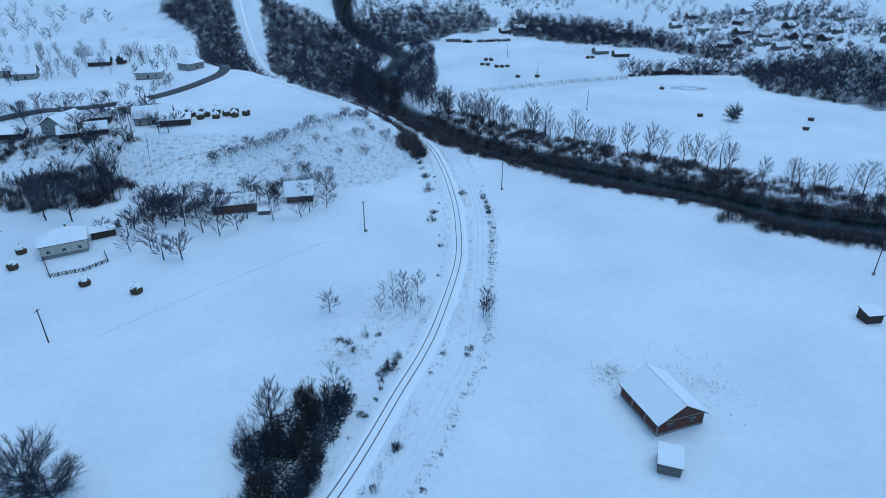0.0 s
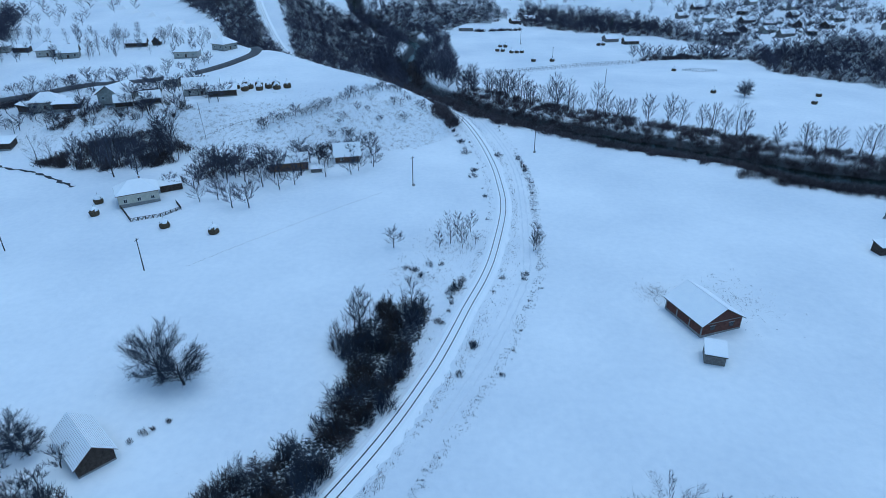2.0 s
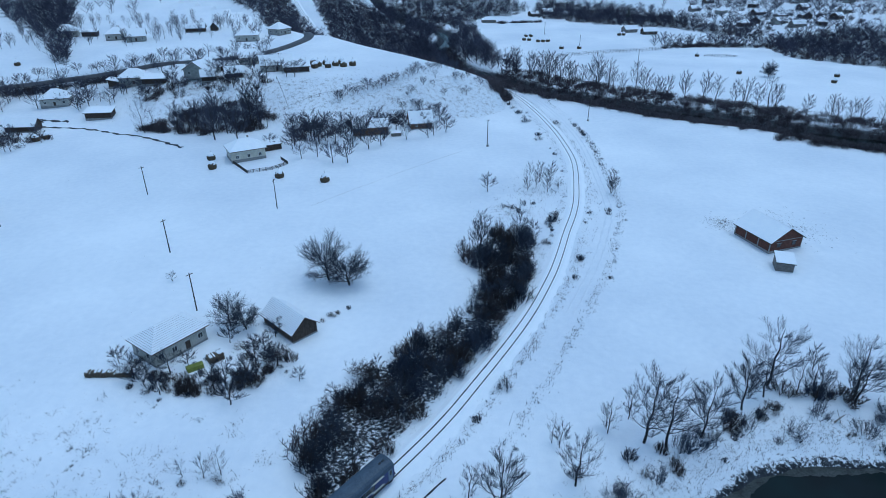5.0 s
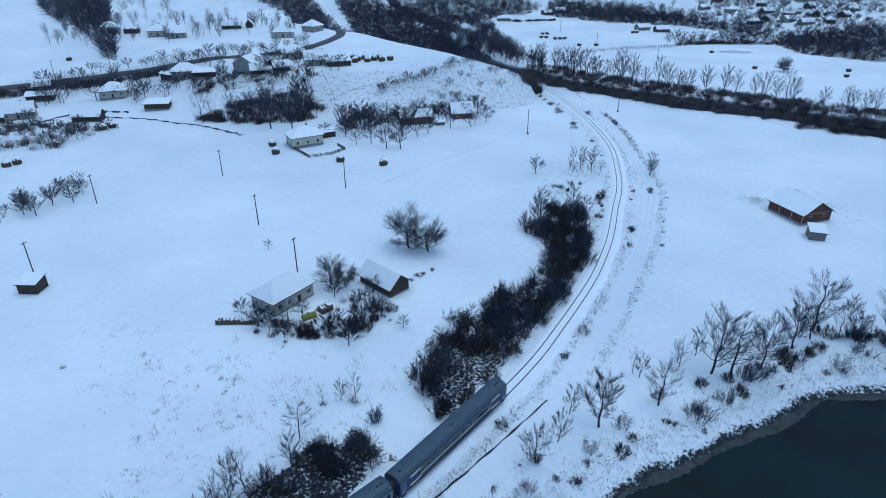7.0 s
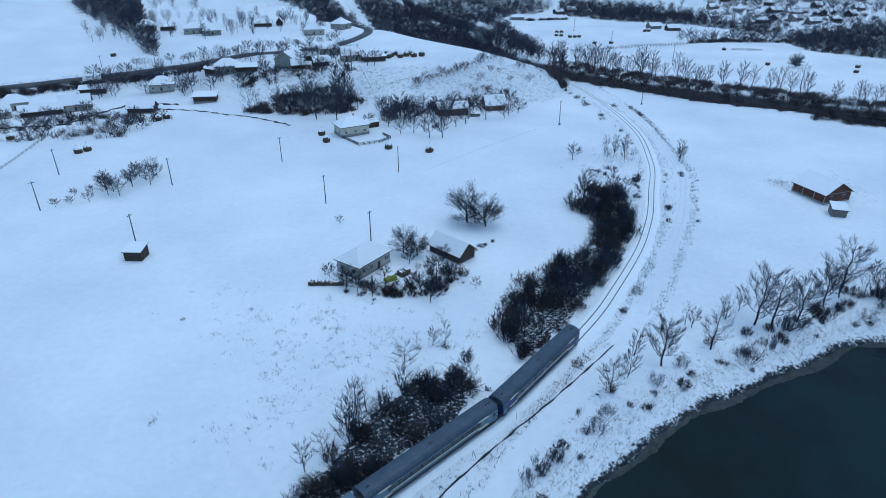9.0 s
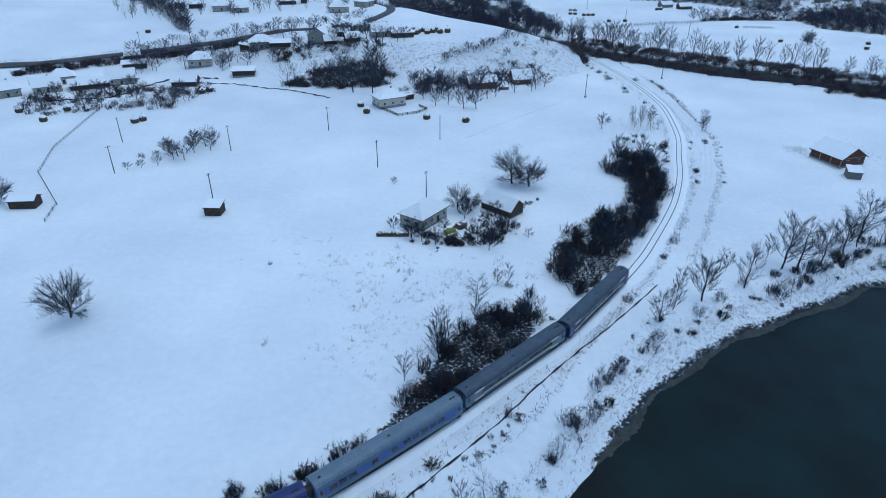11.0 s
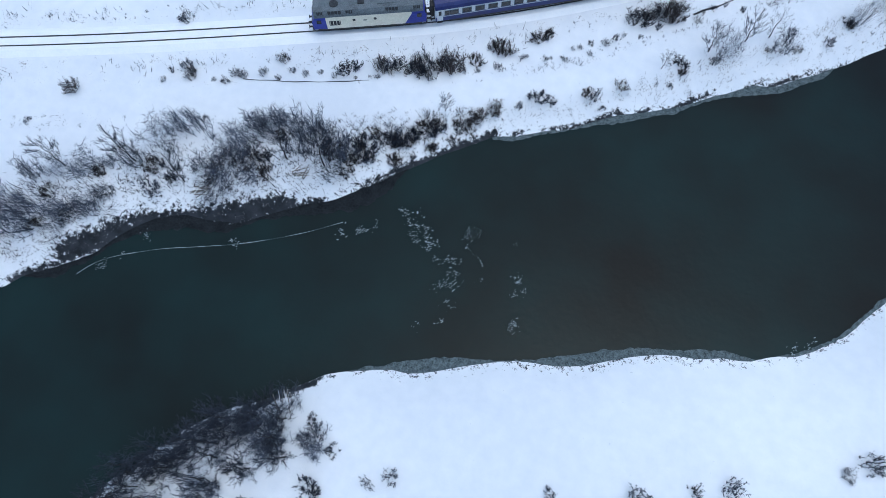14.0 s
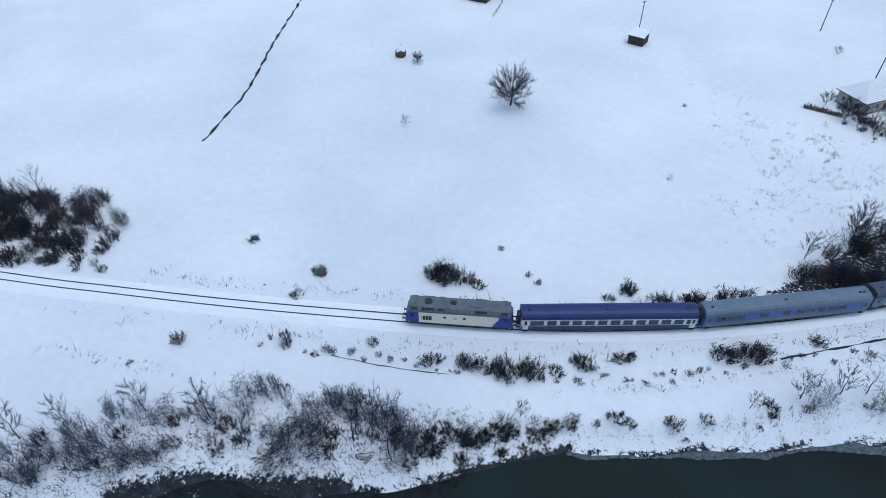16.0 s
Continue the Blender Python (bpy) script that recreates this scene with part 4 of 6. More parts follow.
for roof_mat, what in ((COACH_SLATE, "grey-blue"), (COACH_SLATE, "slate blue")):
    at -= 26.4
    build_coach(at, f"passenger coach with {what} roof, dark window band and cream stripes", roof_mat, COACH_NAVY if what == "slate blue" else COACH_TEAL,
                [(1.0, 1.3, UNDERFRAME, -12.74, 12.74), (1.72, 1.92, COACH_CREAM, -8.6, 8.6), (1.95, 2.86, GRILLE, -9.0, 9.0), (2.88, 2.98, COACH_SILVER, -9.2, 9.2)],
                [(-8.0 + 2.0 * i, 1.5) for i in range(9)], [(12.0, COACH_SILVER), (-12.0, COACH_SILVER)], True)


# ---- buildings ----
def slope(parent, a, b, c, d, courses, tile, thick=0.16):
    """One roof slope from the eave a-b up to the ridge d-c: tiles, and the snow on it in one sheet or in courses."""
    a, b, c, d = (Vector(p) for p in (a, b, c, d))
    flat = (c - d).length < 0.01
    under_roof = part("roof_slope", slab([a, b, c] if flat else [a, b, c, d], thick), tile, parent)
    up = Vector((0, 0, 0.03 if courses > 1 else 0.12))
    for i in range(courses):
        f0, f1 = i / courses + (0.004 if courses > 1 else 0.004), (i + 1) / courses - (0.006 if courses > 1 else 0.012)
        p, q, r, s = a.lerp(d, f0), b.lerp(c, f0), b.lerp(c, f1), a.lerp(d, f1)
        part("snow_course" if courses > 1 else "roof_snow", slab([v + up for v in (p, q, r, s)], up.z - 0.004), SNOW_CAP, under_roof)
    return under_roof


def window(parent, x, y, z, w, h, out, along_x):
    size = (w, 0.10, h) if along_x else (0.10, w, h)
    f = part("window", box((x, y, z), size, 0.01), WHITE_PAINT, parent)
    ox, oy = (0, out * 0.03) if along_x else (out * 0.03, 0)
    for s in (-1, 1):
        dx, dy = (s * w * 0.23, 0) if along_x else (0, s * w * 0.23)
        part("pane", box((x + ox + dx, y + oy + dy, z), (w * 0.38, 0.08, h * 0.84) if along_x else (0.08, w * 0.38, h * 0.84)), GLASS, f)


def house(name, label, x, y, turn, w, d, h, rise, style="gable", over=0.5, wall=None, tile=None, courses=1, front=2, ends=1, door=True, chimney=True, boards=0, group="", category="house", base=0.35, z=None, hip=0.95):
    """A house w long (along its ridge) and d deep. style: gable, hip or lean."""
    ob = thing(name, x, y, z, turn, label, category, group)
    wall, tile = wall or PLASTER, tile or TILE
    X, Y = w / 2, d / 2
    if style == "gable":
        wl = part("wall", extruded([(-Y, -0.6), (-Y, h), (0, h + rise), (Y, h), (Y, -0.6)], -X, X), wall, ob)
    elif style == "lean":
        wl = part("wall", extruded([(-Y, -0.6), (-Y, h), (Y, h + rise), (Y, -0.6)], -X, X), wall, ob)
    else:
        wl = part("wall", box((0, 0, h / 2 - 0.3), (w, d, h + 0.6)), wall, ob)
    if base:
        part("plinth", box((0, 0, base / 2 - 0.3), (w + 0.14, d + 0.14, base + 0.6)), CONCRETE, ob, "concrete plinth")
    ex, ey, lift = X + over, Y + over, 0.16
    if style == "gable":
        e, r = h - rise * over / Y + lift, h + rise + lift
        slope(ob, (-ex, -ey, e), (ex, -ey, e), (ex, 0, r), (-ex, 0, r), courses, tile)
        slope(ob, (ex, ey, e), (-ex, ey, e), (-ex, 0, r), (ex, 0, r), courses, tile)
    elif style == "lean":
        k = rise / d
        slope(ob, (-ex, -ey, h - k * over + lift), (ex, -ey, h - k * over + lift), (ex, ey, h + rise + k * over + lift), (-ex, ey, h + rise + k * over + lift), courses, tile)
    else:
        e, r, q = h - 0.12 + lift, h + rise, max(X - Y * hip, 0.3)
        slope(ob, (-ex, -ey, e), (ex, -ey, e), (q, 0, r), (-q, 0, r), courses, tile)
        slope(ob, (ex, ey, e), (-ex, ey, e), (-q, 0, r), (q, 0, r), courses, tile)
        slope(ob, (-ex, ey, e), (-ex, -ey, e), (-q, 0, r), (-q, 0, r), courses, tile)
        slope(ob, (ex, -ey, e), (ex, ey, e), (q, 0, r), (q, 0, r), courses, tile)
    for side in (-1, 1):
        spots = [-X + w * (i + 0.5) / front for i in range(front)] if front else []
        for i, sx in enumerate(spots):
            if door and side == -1 and i == front // 2:
                dr = part("door", box((sx, side * Y, 1.05), (0.95, 0.12, 2.0), 0.01), WOOD_DARK, ob, "dark wooden door")
                part("door_frame", box((sx, side * Y, 2.1), (1.15, 0.14, 0.12)), WHITE_PAINT, dr)
            else:
                window(ob, sx, side * Y, min(1.55, h * 0.55) + base * 0.4, 1.05, min(1.15, h * 0.42), side, True)
        for i in range(ends):
            window(ob, side * X, -Y + d * (i + 0.5) / ends, min(1.55, h * 0.55) + base * 0.4, 0.95, min(1.15, h * 0.42), side, False)
    if boards:
        n = int(w / boards)
        for side in (-1, 1):
            top = h if style != "lean" or side < 0 else h + rise
            for i in range(n):
                part("board", box((-X + (i + 0.5) * w / n, side * (Y + 0.025), top / 2), (w / n - 0.05, 0.05, top - 0.12)), wall, wl)
        n = int(d / boards)
        for side in (-1, 1):
            for i in range(n):
                yy = -Y + (i + 0.5) * d / n
                top = h + (rise * (1 - abs(yy) / Y) if style == "gable" else rise * (yy + Y) / d if style == "lean" else 0) - 0.15
                part("board", box((side * (X + 0.025), yy, top / 2), (0.05, d / n - 0.05, top)), wall, wl)
    if chimney:
        c = part("chimney", box((X * 0.25, Y * 0.2, h + rise * 0.9 + 0.35), (0.5, 0.5, 1.3), 0.02), MORTAR, ob)
        part("chimney_cap", box((X * 0.25, Y * 0.2, h + rise * 0.9 + 1.05), (0.62, 0.62, 0.14)), SNOW_CAP, c)
    return ob


def shed(label, x, y, turn, w, d, h, rise, style="lean", wall=None, group="", z=None):
    return house("shed", label, x, y, turn, w, d, h, rise, style, 0.3, wall or WOOD_DARK, WOOD_DARK, 1, 0, 0, False, False, 0.45, group, "shed", 0, z)


# brick barn in the field, with the small shed beside it
barn = house("brick_barn", "unfinished red brick barn with snow-covered gable roof", 40.9, 88.4, 108.4, 11.4, 9.8, 3.0, 2.9, "gable", 0.55, BRICK, WOOD_DARK, 1, 0, 0, False, False, 0, "", "barn", 0.45)
for s in (-1, 1):
    for k in (-5.7, -2.0, 2.0, 5.7):
        part("concrete_post", box((k if abs(k) < 5 else k * 0.98, s * 4.9, 1.5), (0.30, 0.12, 3.0)), CONCRETE, barn, "grey concrete post")
    for z in (2.9,):
        part("ring_beam", box((0, s * 4.9, z), (11.4, 0.08, 0.14)), CONCRETE, barn)
for k in (-1.0, 1.0):
    for yy in (-2.4, 2.3):
        w = part("window_opening", box((k * 5.7, yy, 1.7), (0.1, 1.1, 0.95)), GLASS, barn, "dark unglazed opening")
        part("lintel", box((k * 5.7, yy, 2.28), (0.16, 1.5, 0.16)), CONCRETE, w)
    part("ring_beam", box((k * 5.7, 0, 2.9), (0.1, 9.8, 0.16)), CONCRETE, barn)
shed("grey board shed with snow-covered sloping roof beside the barn", 38.0, 74.6, -18, 3.6, 4.0, 2.1, 0.7, "lean", WOOD_GREY)
shed("small dark shed with snowy roof at the field's edge", 99.0, 118.3, 8, 3.9, 3.2, 2.2, 0.6)
# farm by the railway
house("farmhouse", "old plastered farmhouse with hipped tile roof under thin snow", -91.6, 45.0, 54, 10.6, 7.0, 3.2, 2.7, "hip", 0.6, PLASTER, TILE, 12, 4, 2, True, False, hip=0.9)
house("wooden_barn", "dark wooden barn with snow-streaked tile roof", -70.8, 51.2, 136, 9.8, 5.4, 2.4, 2.2, "gable", 0.55, WOOD_DARK, TILE, 12, 0, 0, False, False, 0.5, "", "barn", 0.3)
# white house with the fenced yard
house("cottage", "white cottage with hipped snow-covered roof and fenced yard", -107.9, 154.9, 29, 11.4, 8.2, 4.0, 3.0, "hip", 0.6, CREAM, TILE, 1, 3, 2, False, True, base=1.1)
shed("low dark outbuilding behind the cottage", -101.5, 164.0, 30, 6.5, 3.4, 2.1, 0.6)
# row at the foot of the terrace
house("long_barn", "long brown barn with snowy roof among fruit trees", -67.6, 182.6, 14, 13.0, 6.0, 3.3, 2.2, "gable", 0.5, WOOD_BROWN, TILE, 1, 0, 0, False, False, 0.6, "", "barn")
house("cottage", "small brown timber cottage with steep snowy gable roof", -48.6, 192.4, 12, 8.5, 6.6, 3.0, 3.4, "gable", 0.7, WOOD_BROWN, TILE, 1, 2, 2, True, False)
shed("low pale lean-to covered with snow", -57.5, 180.0, 12, 3.6, 2.2, 1.2, 0.4, "lean", WOOD_GREY)
# field sheds on the plain
shed("small dark shed with snow on its roof in the open field", -147.0, 50.2, -3, 4.1, 3.8, 2.3, 0.6, "lean")
shed("dark shed with snow-covered roof beside a wire fence", -199.6, 55.0, 5, 6.6, 4.0, 2.3, 0.9, "gable")
# the village on the terrace and along the road
VILLAGE = [(-226, 323, 15, 11, 9, "hip"), (-213, 318, 20, 10, 8, "gable"), (-245, 330, 10, 8, 5, "lean"), (-150, 319, 8, 12, 9, "hip"), (-136, 338, 60, 10, 9, "hip"), (-188, 344, 10, 11, 5.5, "dark"),
           (-178, 348, 100, 5, 4, "dark"), (-180, 237, 15, 12, 9, "hip"), (-169, 233, 10, 10, 6, "lean"), (-189, 236, 100, 6, 4, "lean"), (-147, 233, 75, 12, 11, "gable"), (-139, 242, 15, 10, 6, "lean")]
VILLAGE2 = [(-142, 225.5, 20, 6, 4.5, "dark"), (-131, 226, 25, 7, 5, "dark"), (-132, 260, 20, 12, 10, "hip"), (-116, 242, 18, 14, 9, "gable"), (-106, 238, 18, 11, 6, "lean"), (-207, 219, 15, 11, 9, "hip"),
            (-204, 188, 4, 11, 6, "dark"), (-246, 184, 28, 16, 6, "dark"), (-235, 192, 22, 12, 7, "gable"), (-181, 203, 8, 10, 6, "lean"), (-244, 227, 20, 7, 5, "dark"), (-238, 214, 20, 11, 5, "lean"),
            (-262, 178, 35, 11, 7, "gable"), (-275, 170, 40, 10, 7, "hip"), (-258, 330, 20, 11, 8, "hip"), (-262, 192, 30, 10, 7, "hip")]
WALLS = [PLASTER, PLASTER_OLD, PLASTER]
pick = random.Random(5)
for i, (x, y, turn, w, d, style) in enumerate(VILLAGE + VILLAGE2):
    small = style in ("lean", "dark")
    wall = WOOD_DARK if small else WALLS[i % 3]
    house("outbuilding" if small else "village_house", "dark wooden outbuilding with snowy roof" if small else "village house with pale plaster walls and snow-covered roof",
          x, y, turn, w, d, 2.5 if small else 3.2, 0.9 if style == "lean" else 2.2 if small else 3.4, "gable" if style == "dark" else style, 0.6, wall, TILE if not small else WOOD_DARK, 1, 0 if small else 3, 0 if small else 2, not small, not small, 0, "village houses", "shed" if small else "house")
# the far village on the north-eastern slope and houses across the meadow
FAR = [(232, 520, 10), (245, 528, 60), (258, 512, 20), (270, 534, 5), (284, 520, 80), (262, 560, 15), (240, 590, 30), (225, 620, 10), (300, 556, 20), (275, 600, 50), (318, 590, 15), (262, 490, 10), (280, 486, 70)]
FAR2 = [(300, 500, 25), (318, 520, 5), (10, 588, 5), (62, 640, 20), (78, 652, 10), (95, 640, 70), (130, 520, 15), (143, 506, 10), (170, 620, 30), (345, 560, 10), (330, 470, 20), (350, 500, 40), (250, 650, 10), (300, 640, 30)]
for i, (x, y, turn) in enumerate(FAR + FAR2):
    w, d = pick.uniform(8, 13), pick.uniform(6, 8)
    house("far_house", "distant village house with snow-covered roof", x, y, turn, w, d, 2.9, 2.6, "gable" if i % 3 else "hip", 0.5, (WOOD_DARK, WOOD_DARK, PLASTER_OLD, WOOD_GREY)[i % 4], TILE, 1, 2, 1, False, False, 0, "distant village houses")


# ---- trees and bushes ----
def scatter(plants, poly, count, low, up, seed, clear=3.2):
    """Plants strewn over a patch of the plan, off the track and the lane."""
    r = random.Random(seed)
    p = np.array(poly, float)
    (x0, y0), (x1, y1) = p.min(0), p.max(0)
    xy = np.array([(r.uniform(x0, x1), r.uniform(y0, y1)) for _ in range(20 * count)])
    x, y = xy[:, 0], xy[:, 1]
    good = inside(x, y, p) & (at_place(FROM_RAIL, x, y) > clear) & (at_place(FROM_LANE, x, y) > 2.2)
    for a, b in xy[good][:count]:
        plants.put(float(a), float(b), r.uniform(low, up))


def along(plants, line, spacing, side, jitter, low, up, seed, start=0, end=None, skip=0.0):
    """Plants in an uneven row beside a line."""
    r = random.Random(seed)
    q = smooth_line(line, 1.0)
    n = np.gradient(q, axis=0)
    n = np.stack([-n[:, 1], n[:, 0]], 1)
    i = start
    while i < (end or len(q)):
        if r.random() >= skip:
            x, y = q[int(i)] + n[int(i)] * (side + r.uniform(-jitter, jitter))
            if at_place(FROM_RAIL, x, y)[0] > 2.8 and at_place(FROM_LANE, x, y)[0] > 1.9:
                plants.put(float(x), float(y), r.uniform(low, up))
        i += spacing * r.uniform(0.5, 1.5)


scatter(thicket_bushes, THICKET, 150, 0.7, 1.2, 1)
scatter(slim_trees, THICKET, 62, 0.4, 0.72, 2, 4.0)
scatter(thicket_bushes, THICKET_WEST, 45, 0.6, 1.0, 3)
scatter(slim_trees, THICKET_WEST, 9, 0.45, 0.7, 4, 4.0)
scatter(slim_trees, [(-70, 6), (-80, 6), (-90, -6), (-96, -22), (-88, -14), (-78, 2)], 9, 0.45, 0.75, 72)
scatter(slim_trees, [(-36, 78), (-31, 80), (-30, 85), (-35, 84)], 3, 0.8, 1.0, 5)
# single trees of the plain
for x, y, s in ((-66.0, 69.4, 1.12), (-61.4, 67.4, 1.0), (-82.6, 51.6, 0.72), (-79.2, 50.4, 0.6), (-160.3, 2.6, 0.95), (-207.6, 56.3, 0.8), (-191, 9, 0.3), (139, 288, 0.85), (139.5, 288.5, 0.6)):
    round_trees.put(x, y, s)
for x, y, s in ((-76, 29.2, 1.0), (-80, 33, 0.9), (-66, 35, 0.6), (-81, 46, 0.8), (-74, 44, 0.8), (-176, -17, 0.5), (-27, 122, 1.1), (-73, 48, 0.9), (-99, 40, 0.7), (-100.7, 69.3, 0.5)):
    fruit_trees.put(x, y, s)
garden_bushes = Plants("garden_bush", "bush", "tangled brown leafless bush in the farm's yard", "bushes in the farm's yard", bush_shapes(161, 5, 2.2, 2.8, 30, 8, 6, BROWN_BRUSH, 0.024))
scatter(garden_bushes, [(-92.5, 36.5), (-90, 32.6), (-82.4, 31), (-74, 32.4), (-69, 37), (-72, 41.5), (-77, 37.5), (-84, 34.6), (-89, 36.4)], 40, 0.5, 0.95, 81)
for x, y, s in ((-68.5, 40.5, 1.0), (-70.5, 41.5, 1.0), (-72.4, 40.6, 0.9), (-76.5, 41.5, 0.8), (-79, 44.5, 0.6), (-95.6, 40.4, 0.7), (-63.5, 55, 0.6), (-62.2, 56, 0.4), (-60.3, 57.6, 0.5), (-65, 53.4, 0.4)):
    garden_bushes.put(x, y, s)
scatter(low_bushes, YARD, 40, 0.45, 0.95, 8)
scatter(fruit_trees, YARD, 17, 0.6, 1.1, 45)
scatter(fruit_trees, [(-178, 88), (-168, 90), (-158, 98), (-166, 112), (-174, 108), (-178, 98)], 15, 0.8, 1.2, 9)
for x, y, s in ((-184, 81.5, 0.6), (-180.5, 83.5, 0.55), (-176, 85, 0.7), (-183, 90, 0.5), (-179, 92, 0.55)):
    fruit_trees.put(x, y, s)
# the near bank: tall trees, saplings and scrub
for x, y, s in ((14, 33, 1.05), (7, 27, 0.75), (-11, 20, 0.95), (26, 28, 0.75), (12, 30, 0.6), (20, 29, 0.5), (-8, 19, 0.95), (-2, 21, 0.75), (28, 31, 0.85), (-23, 12, 0.65), (-34, 7, 0.78), (34, 26, 0.9), (-45, 0, 0.55)):
    tall_trees.put(x, y, s)
for x, y, s in ((-16, 22, 0.6), (-24, 19, 0.5), (-41, 4, 0.6), (-38, 10, 0.6), (-16, 23, 0.45), (-25, 20, 0.5), (22, 33, 0.7), (24, 37, 0.6), (-12, 25, 0.6), (18, 31, 0.7)):
    slim_trees.put(x, y, s)
along(saplings, RIVER_A, 4.0, 6.0, 2.2, 0.6, 1.0, 12, 292, 470, 0.25)
along(low_bushes, RIVER_A, 4.0, 5.0, 2.6, 0.6, 1.3, 13, 292, 470, 0.2)
along(saplings, RIVER_A, 1.5, 8.0, 5.0, 0.6, 1.2, 14, 190, 276, 0.05)
along(slim_trees, RIVER_A, 5.5, 8.0, 4.2, 0.4, 0.75, 15, 190, 276, 0.05)
along(clumps, RIVER_A, 5.2, 6.4, 3.6, 0.4, 0.85, 47, 190, 276, 0.05)
along(clumps, RIVER_A, 7.0, 5.0, 2.0, 0.4, 0.8, 48, 306, 480, 0.2)
along(thicket_bushes, RIVER_A, 6.0, 7.0, 2.0, 0.35, 0.6, 18, 410, 480, 0.2)
# the far bank of the near river
scatter(saplings, [(-123, -111), (-130, -116), (-137, -125), (-133, -136), (-118, -126), (-115, -114)], 30, 0.6, 1.0, 19)
scatter(low_bushes, [(-120.5, -111), (-128, -124), (-133, -136), (-116, -130), (-113, -114)], 16, 0.7, 1.4, 20)
scatter(clumps, [(-133.5, -80.5), (-127, -75), (-120, -70.5), (-113.5, -66), (-112.5, -67.6), (-118, -73.5), (-126, -80.5), (-131, -83)], 40, 0.45, 0.85, 71)
scatter(saplings, [(-121.5, -110.5), (-127, -114), (-131, -118), (-127, -118), (-121, -114)], 12, 0.7, 1.1, 73)
# scrub between railway and lane, and on the field side of the railway
SCRUB = [(-135, -68, 1.5), (-128, -65, 1.7), (-125, -64, 2.0), (-122, -62, 1.7), (-116, -57, 1.6), (-112, -53, 1.4), (-156, -76, 1.2), (-169, -85, 1.4), (-155, -77, 1.2), (-100, -45, 1.8), (-96, -42.5, 2.0), (-102, -49, 0.8),
         (-89, -35, 1.2), (-77, -25, 1.4), (-144, -70, 1.0), (-150, -76, 0.7), (-99, -44, 1.3), (-111, -52, 1.0), (-131, -66, 1.6), (-119, -60, 1.4)]
FIELD_SCRUB = [(-143, -53, 2.1), (-140, -52, 1.5), (-137, -51.5, 1.3), (-161, -63, 1.2), (-160, -63, 1.0), (-136, -57, 1.2), (-138, -42, 0.8), (-160, -69, 0.9), (-176, -63, 1.0), (-129, -46, 0.8), (-131, -45, 0.7),
               (-110, -40, 1.5), (-107, -37, 1.7), (-103, -34, 1.5), (-100, -31, 1.5), (-116, -40, 1.2), (-113, -42, 1.3), (-118, -43, 1.0), (-84, -18, 1.9), (-87, -17, 1.6)]
for x, y, s in SCRUB + FIELD_SCRUB:
    (clumps if s > 0.95 else low_bushes).put(x, y, s * 0.62 if s > 0.95 else s)
for x, y, s in ((-151, -94, 1.1), (-152, -91.5, 1.0), (-144.5, -88, 1.0), (-141, -86, 1.1), (-138, -86.6, 0.9), (-159, -101, 0.9), (-171, -106, 1.1), (-166, -102, 0.8), (-156, -96.5, 0.8), (-131.6, -80.6, 1.1),
                (-128, -78, 1.1), (-125, -75, 1.0), (-121, -71.5, 1.1), (-114, -66, 0.8), (-109, -62.6, 0.9), (-130, -65.6, 1.0), (-126.2, -64.2, 1.1), (-122.7, -62.3, 1.1), (-116.8, -57, 0.8), (-111, -52.5, 0.7),
                (4, 24, 1.2), (21, 30, 1.6), (9, 25, 1.1), (16, 31, 1.3), (-9, 18, 0.9), (25, 29, 1.5), (-14, 17, 0.8), (31, 26, 1.4), (12, 27, 0.9), (0, 21, 0.9), (-142.5, -52.3, 1.3), (-144.5, -53.5, 0.9), (-107, -37, 0.9), (-111.6, -39.6, 0.9), (-87, -19.6, 1.2), (-84, -16, 1.2)):
    clumps.put(x, y, s)
for x, y, s in ((-94.7, -51.4, 0.34), (-89.3, -46.3, 0.55), (-85, -42.7, 0.6), (-82, -40.7, 0.55), (-128, -78, 0.55), (-120, -69, 0.4)):
    slim_trees.put(x, y, s)
scatter(thicket_bushes, [(-197, -74), (-207, -70), (-222, -74), (-240, -84), (-228, -96), (-206, -88)], 46, 0.8, 1.3, 21)
scatter(slim_trees, [(-200, -74), (-222, -76), (-230, -90), (-206, -86)], 5, 0.5, 0.7, 43)
for x, y, s in ((-143.5, -53, 1.15), (-141, -52.5, 0.9), (-138.5, -51.5, 0.7), (-110, -40, 0.75), (-106, -37, 0.85), (-102, -33.5, 0.8), (-126, -64.3, 0.75), (-123, -62.6, 0.8), (-98, -43.5, 0.7), (-95.5, -42.3, 0.85), (-84, -18, 1.0), (-116, -39.5, 0.6)):
    thicket_bushes.put(x, y, s)
scatter(clumps, [(-190, -80), (-200, -75), (-222, -76), (-232, -88), (-206, -91), (-194, -85)], 26, 0.8, 1.4, 55)
along(low_bushes, LANE, 2.0, -4.4, 0.9, 0.3, 0.85, 61, 345, 450, 0.1)
scatter(low_bushes, [(-190, -84), (-200, -88), (-206, -88), (-200, -78), (-192, -80)], 12, 0.8, 1.3, 22)
along(low_bushes, LANE, 11.0, 3.6, 1.2, 0.25, 0.7, 23, 60, 480, 0.3)
along(low_bushes, TRACK, 9.0, -5.0, 1.2, 0.3, 0.8, 24, 560, 860, 0.3)
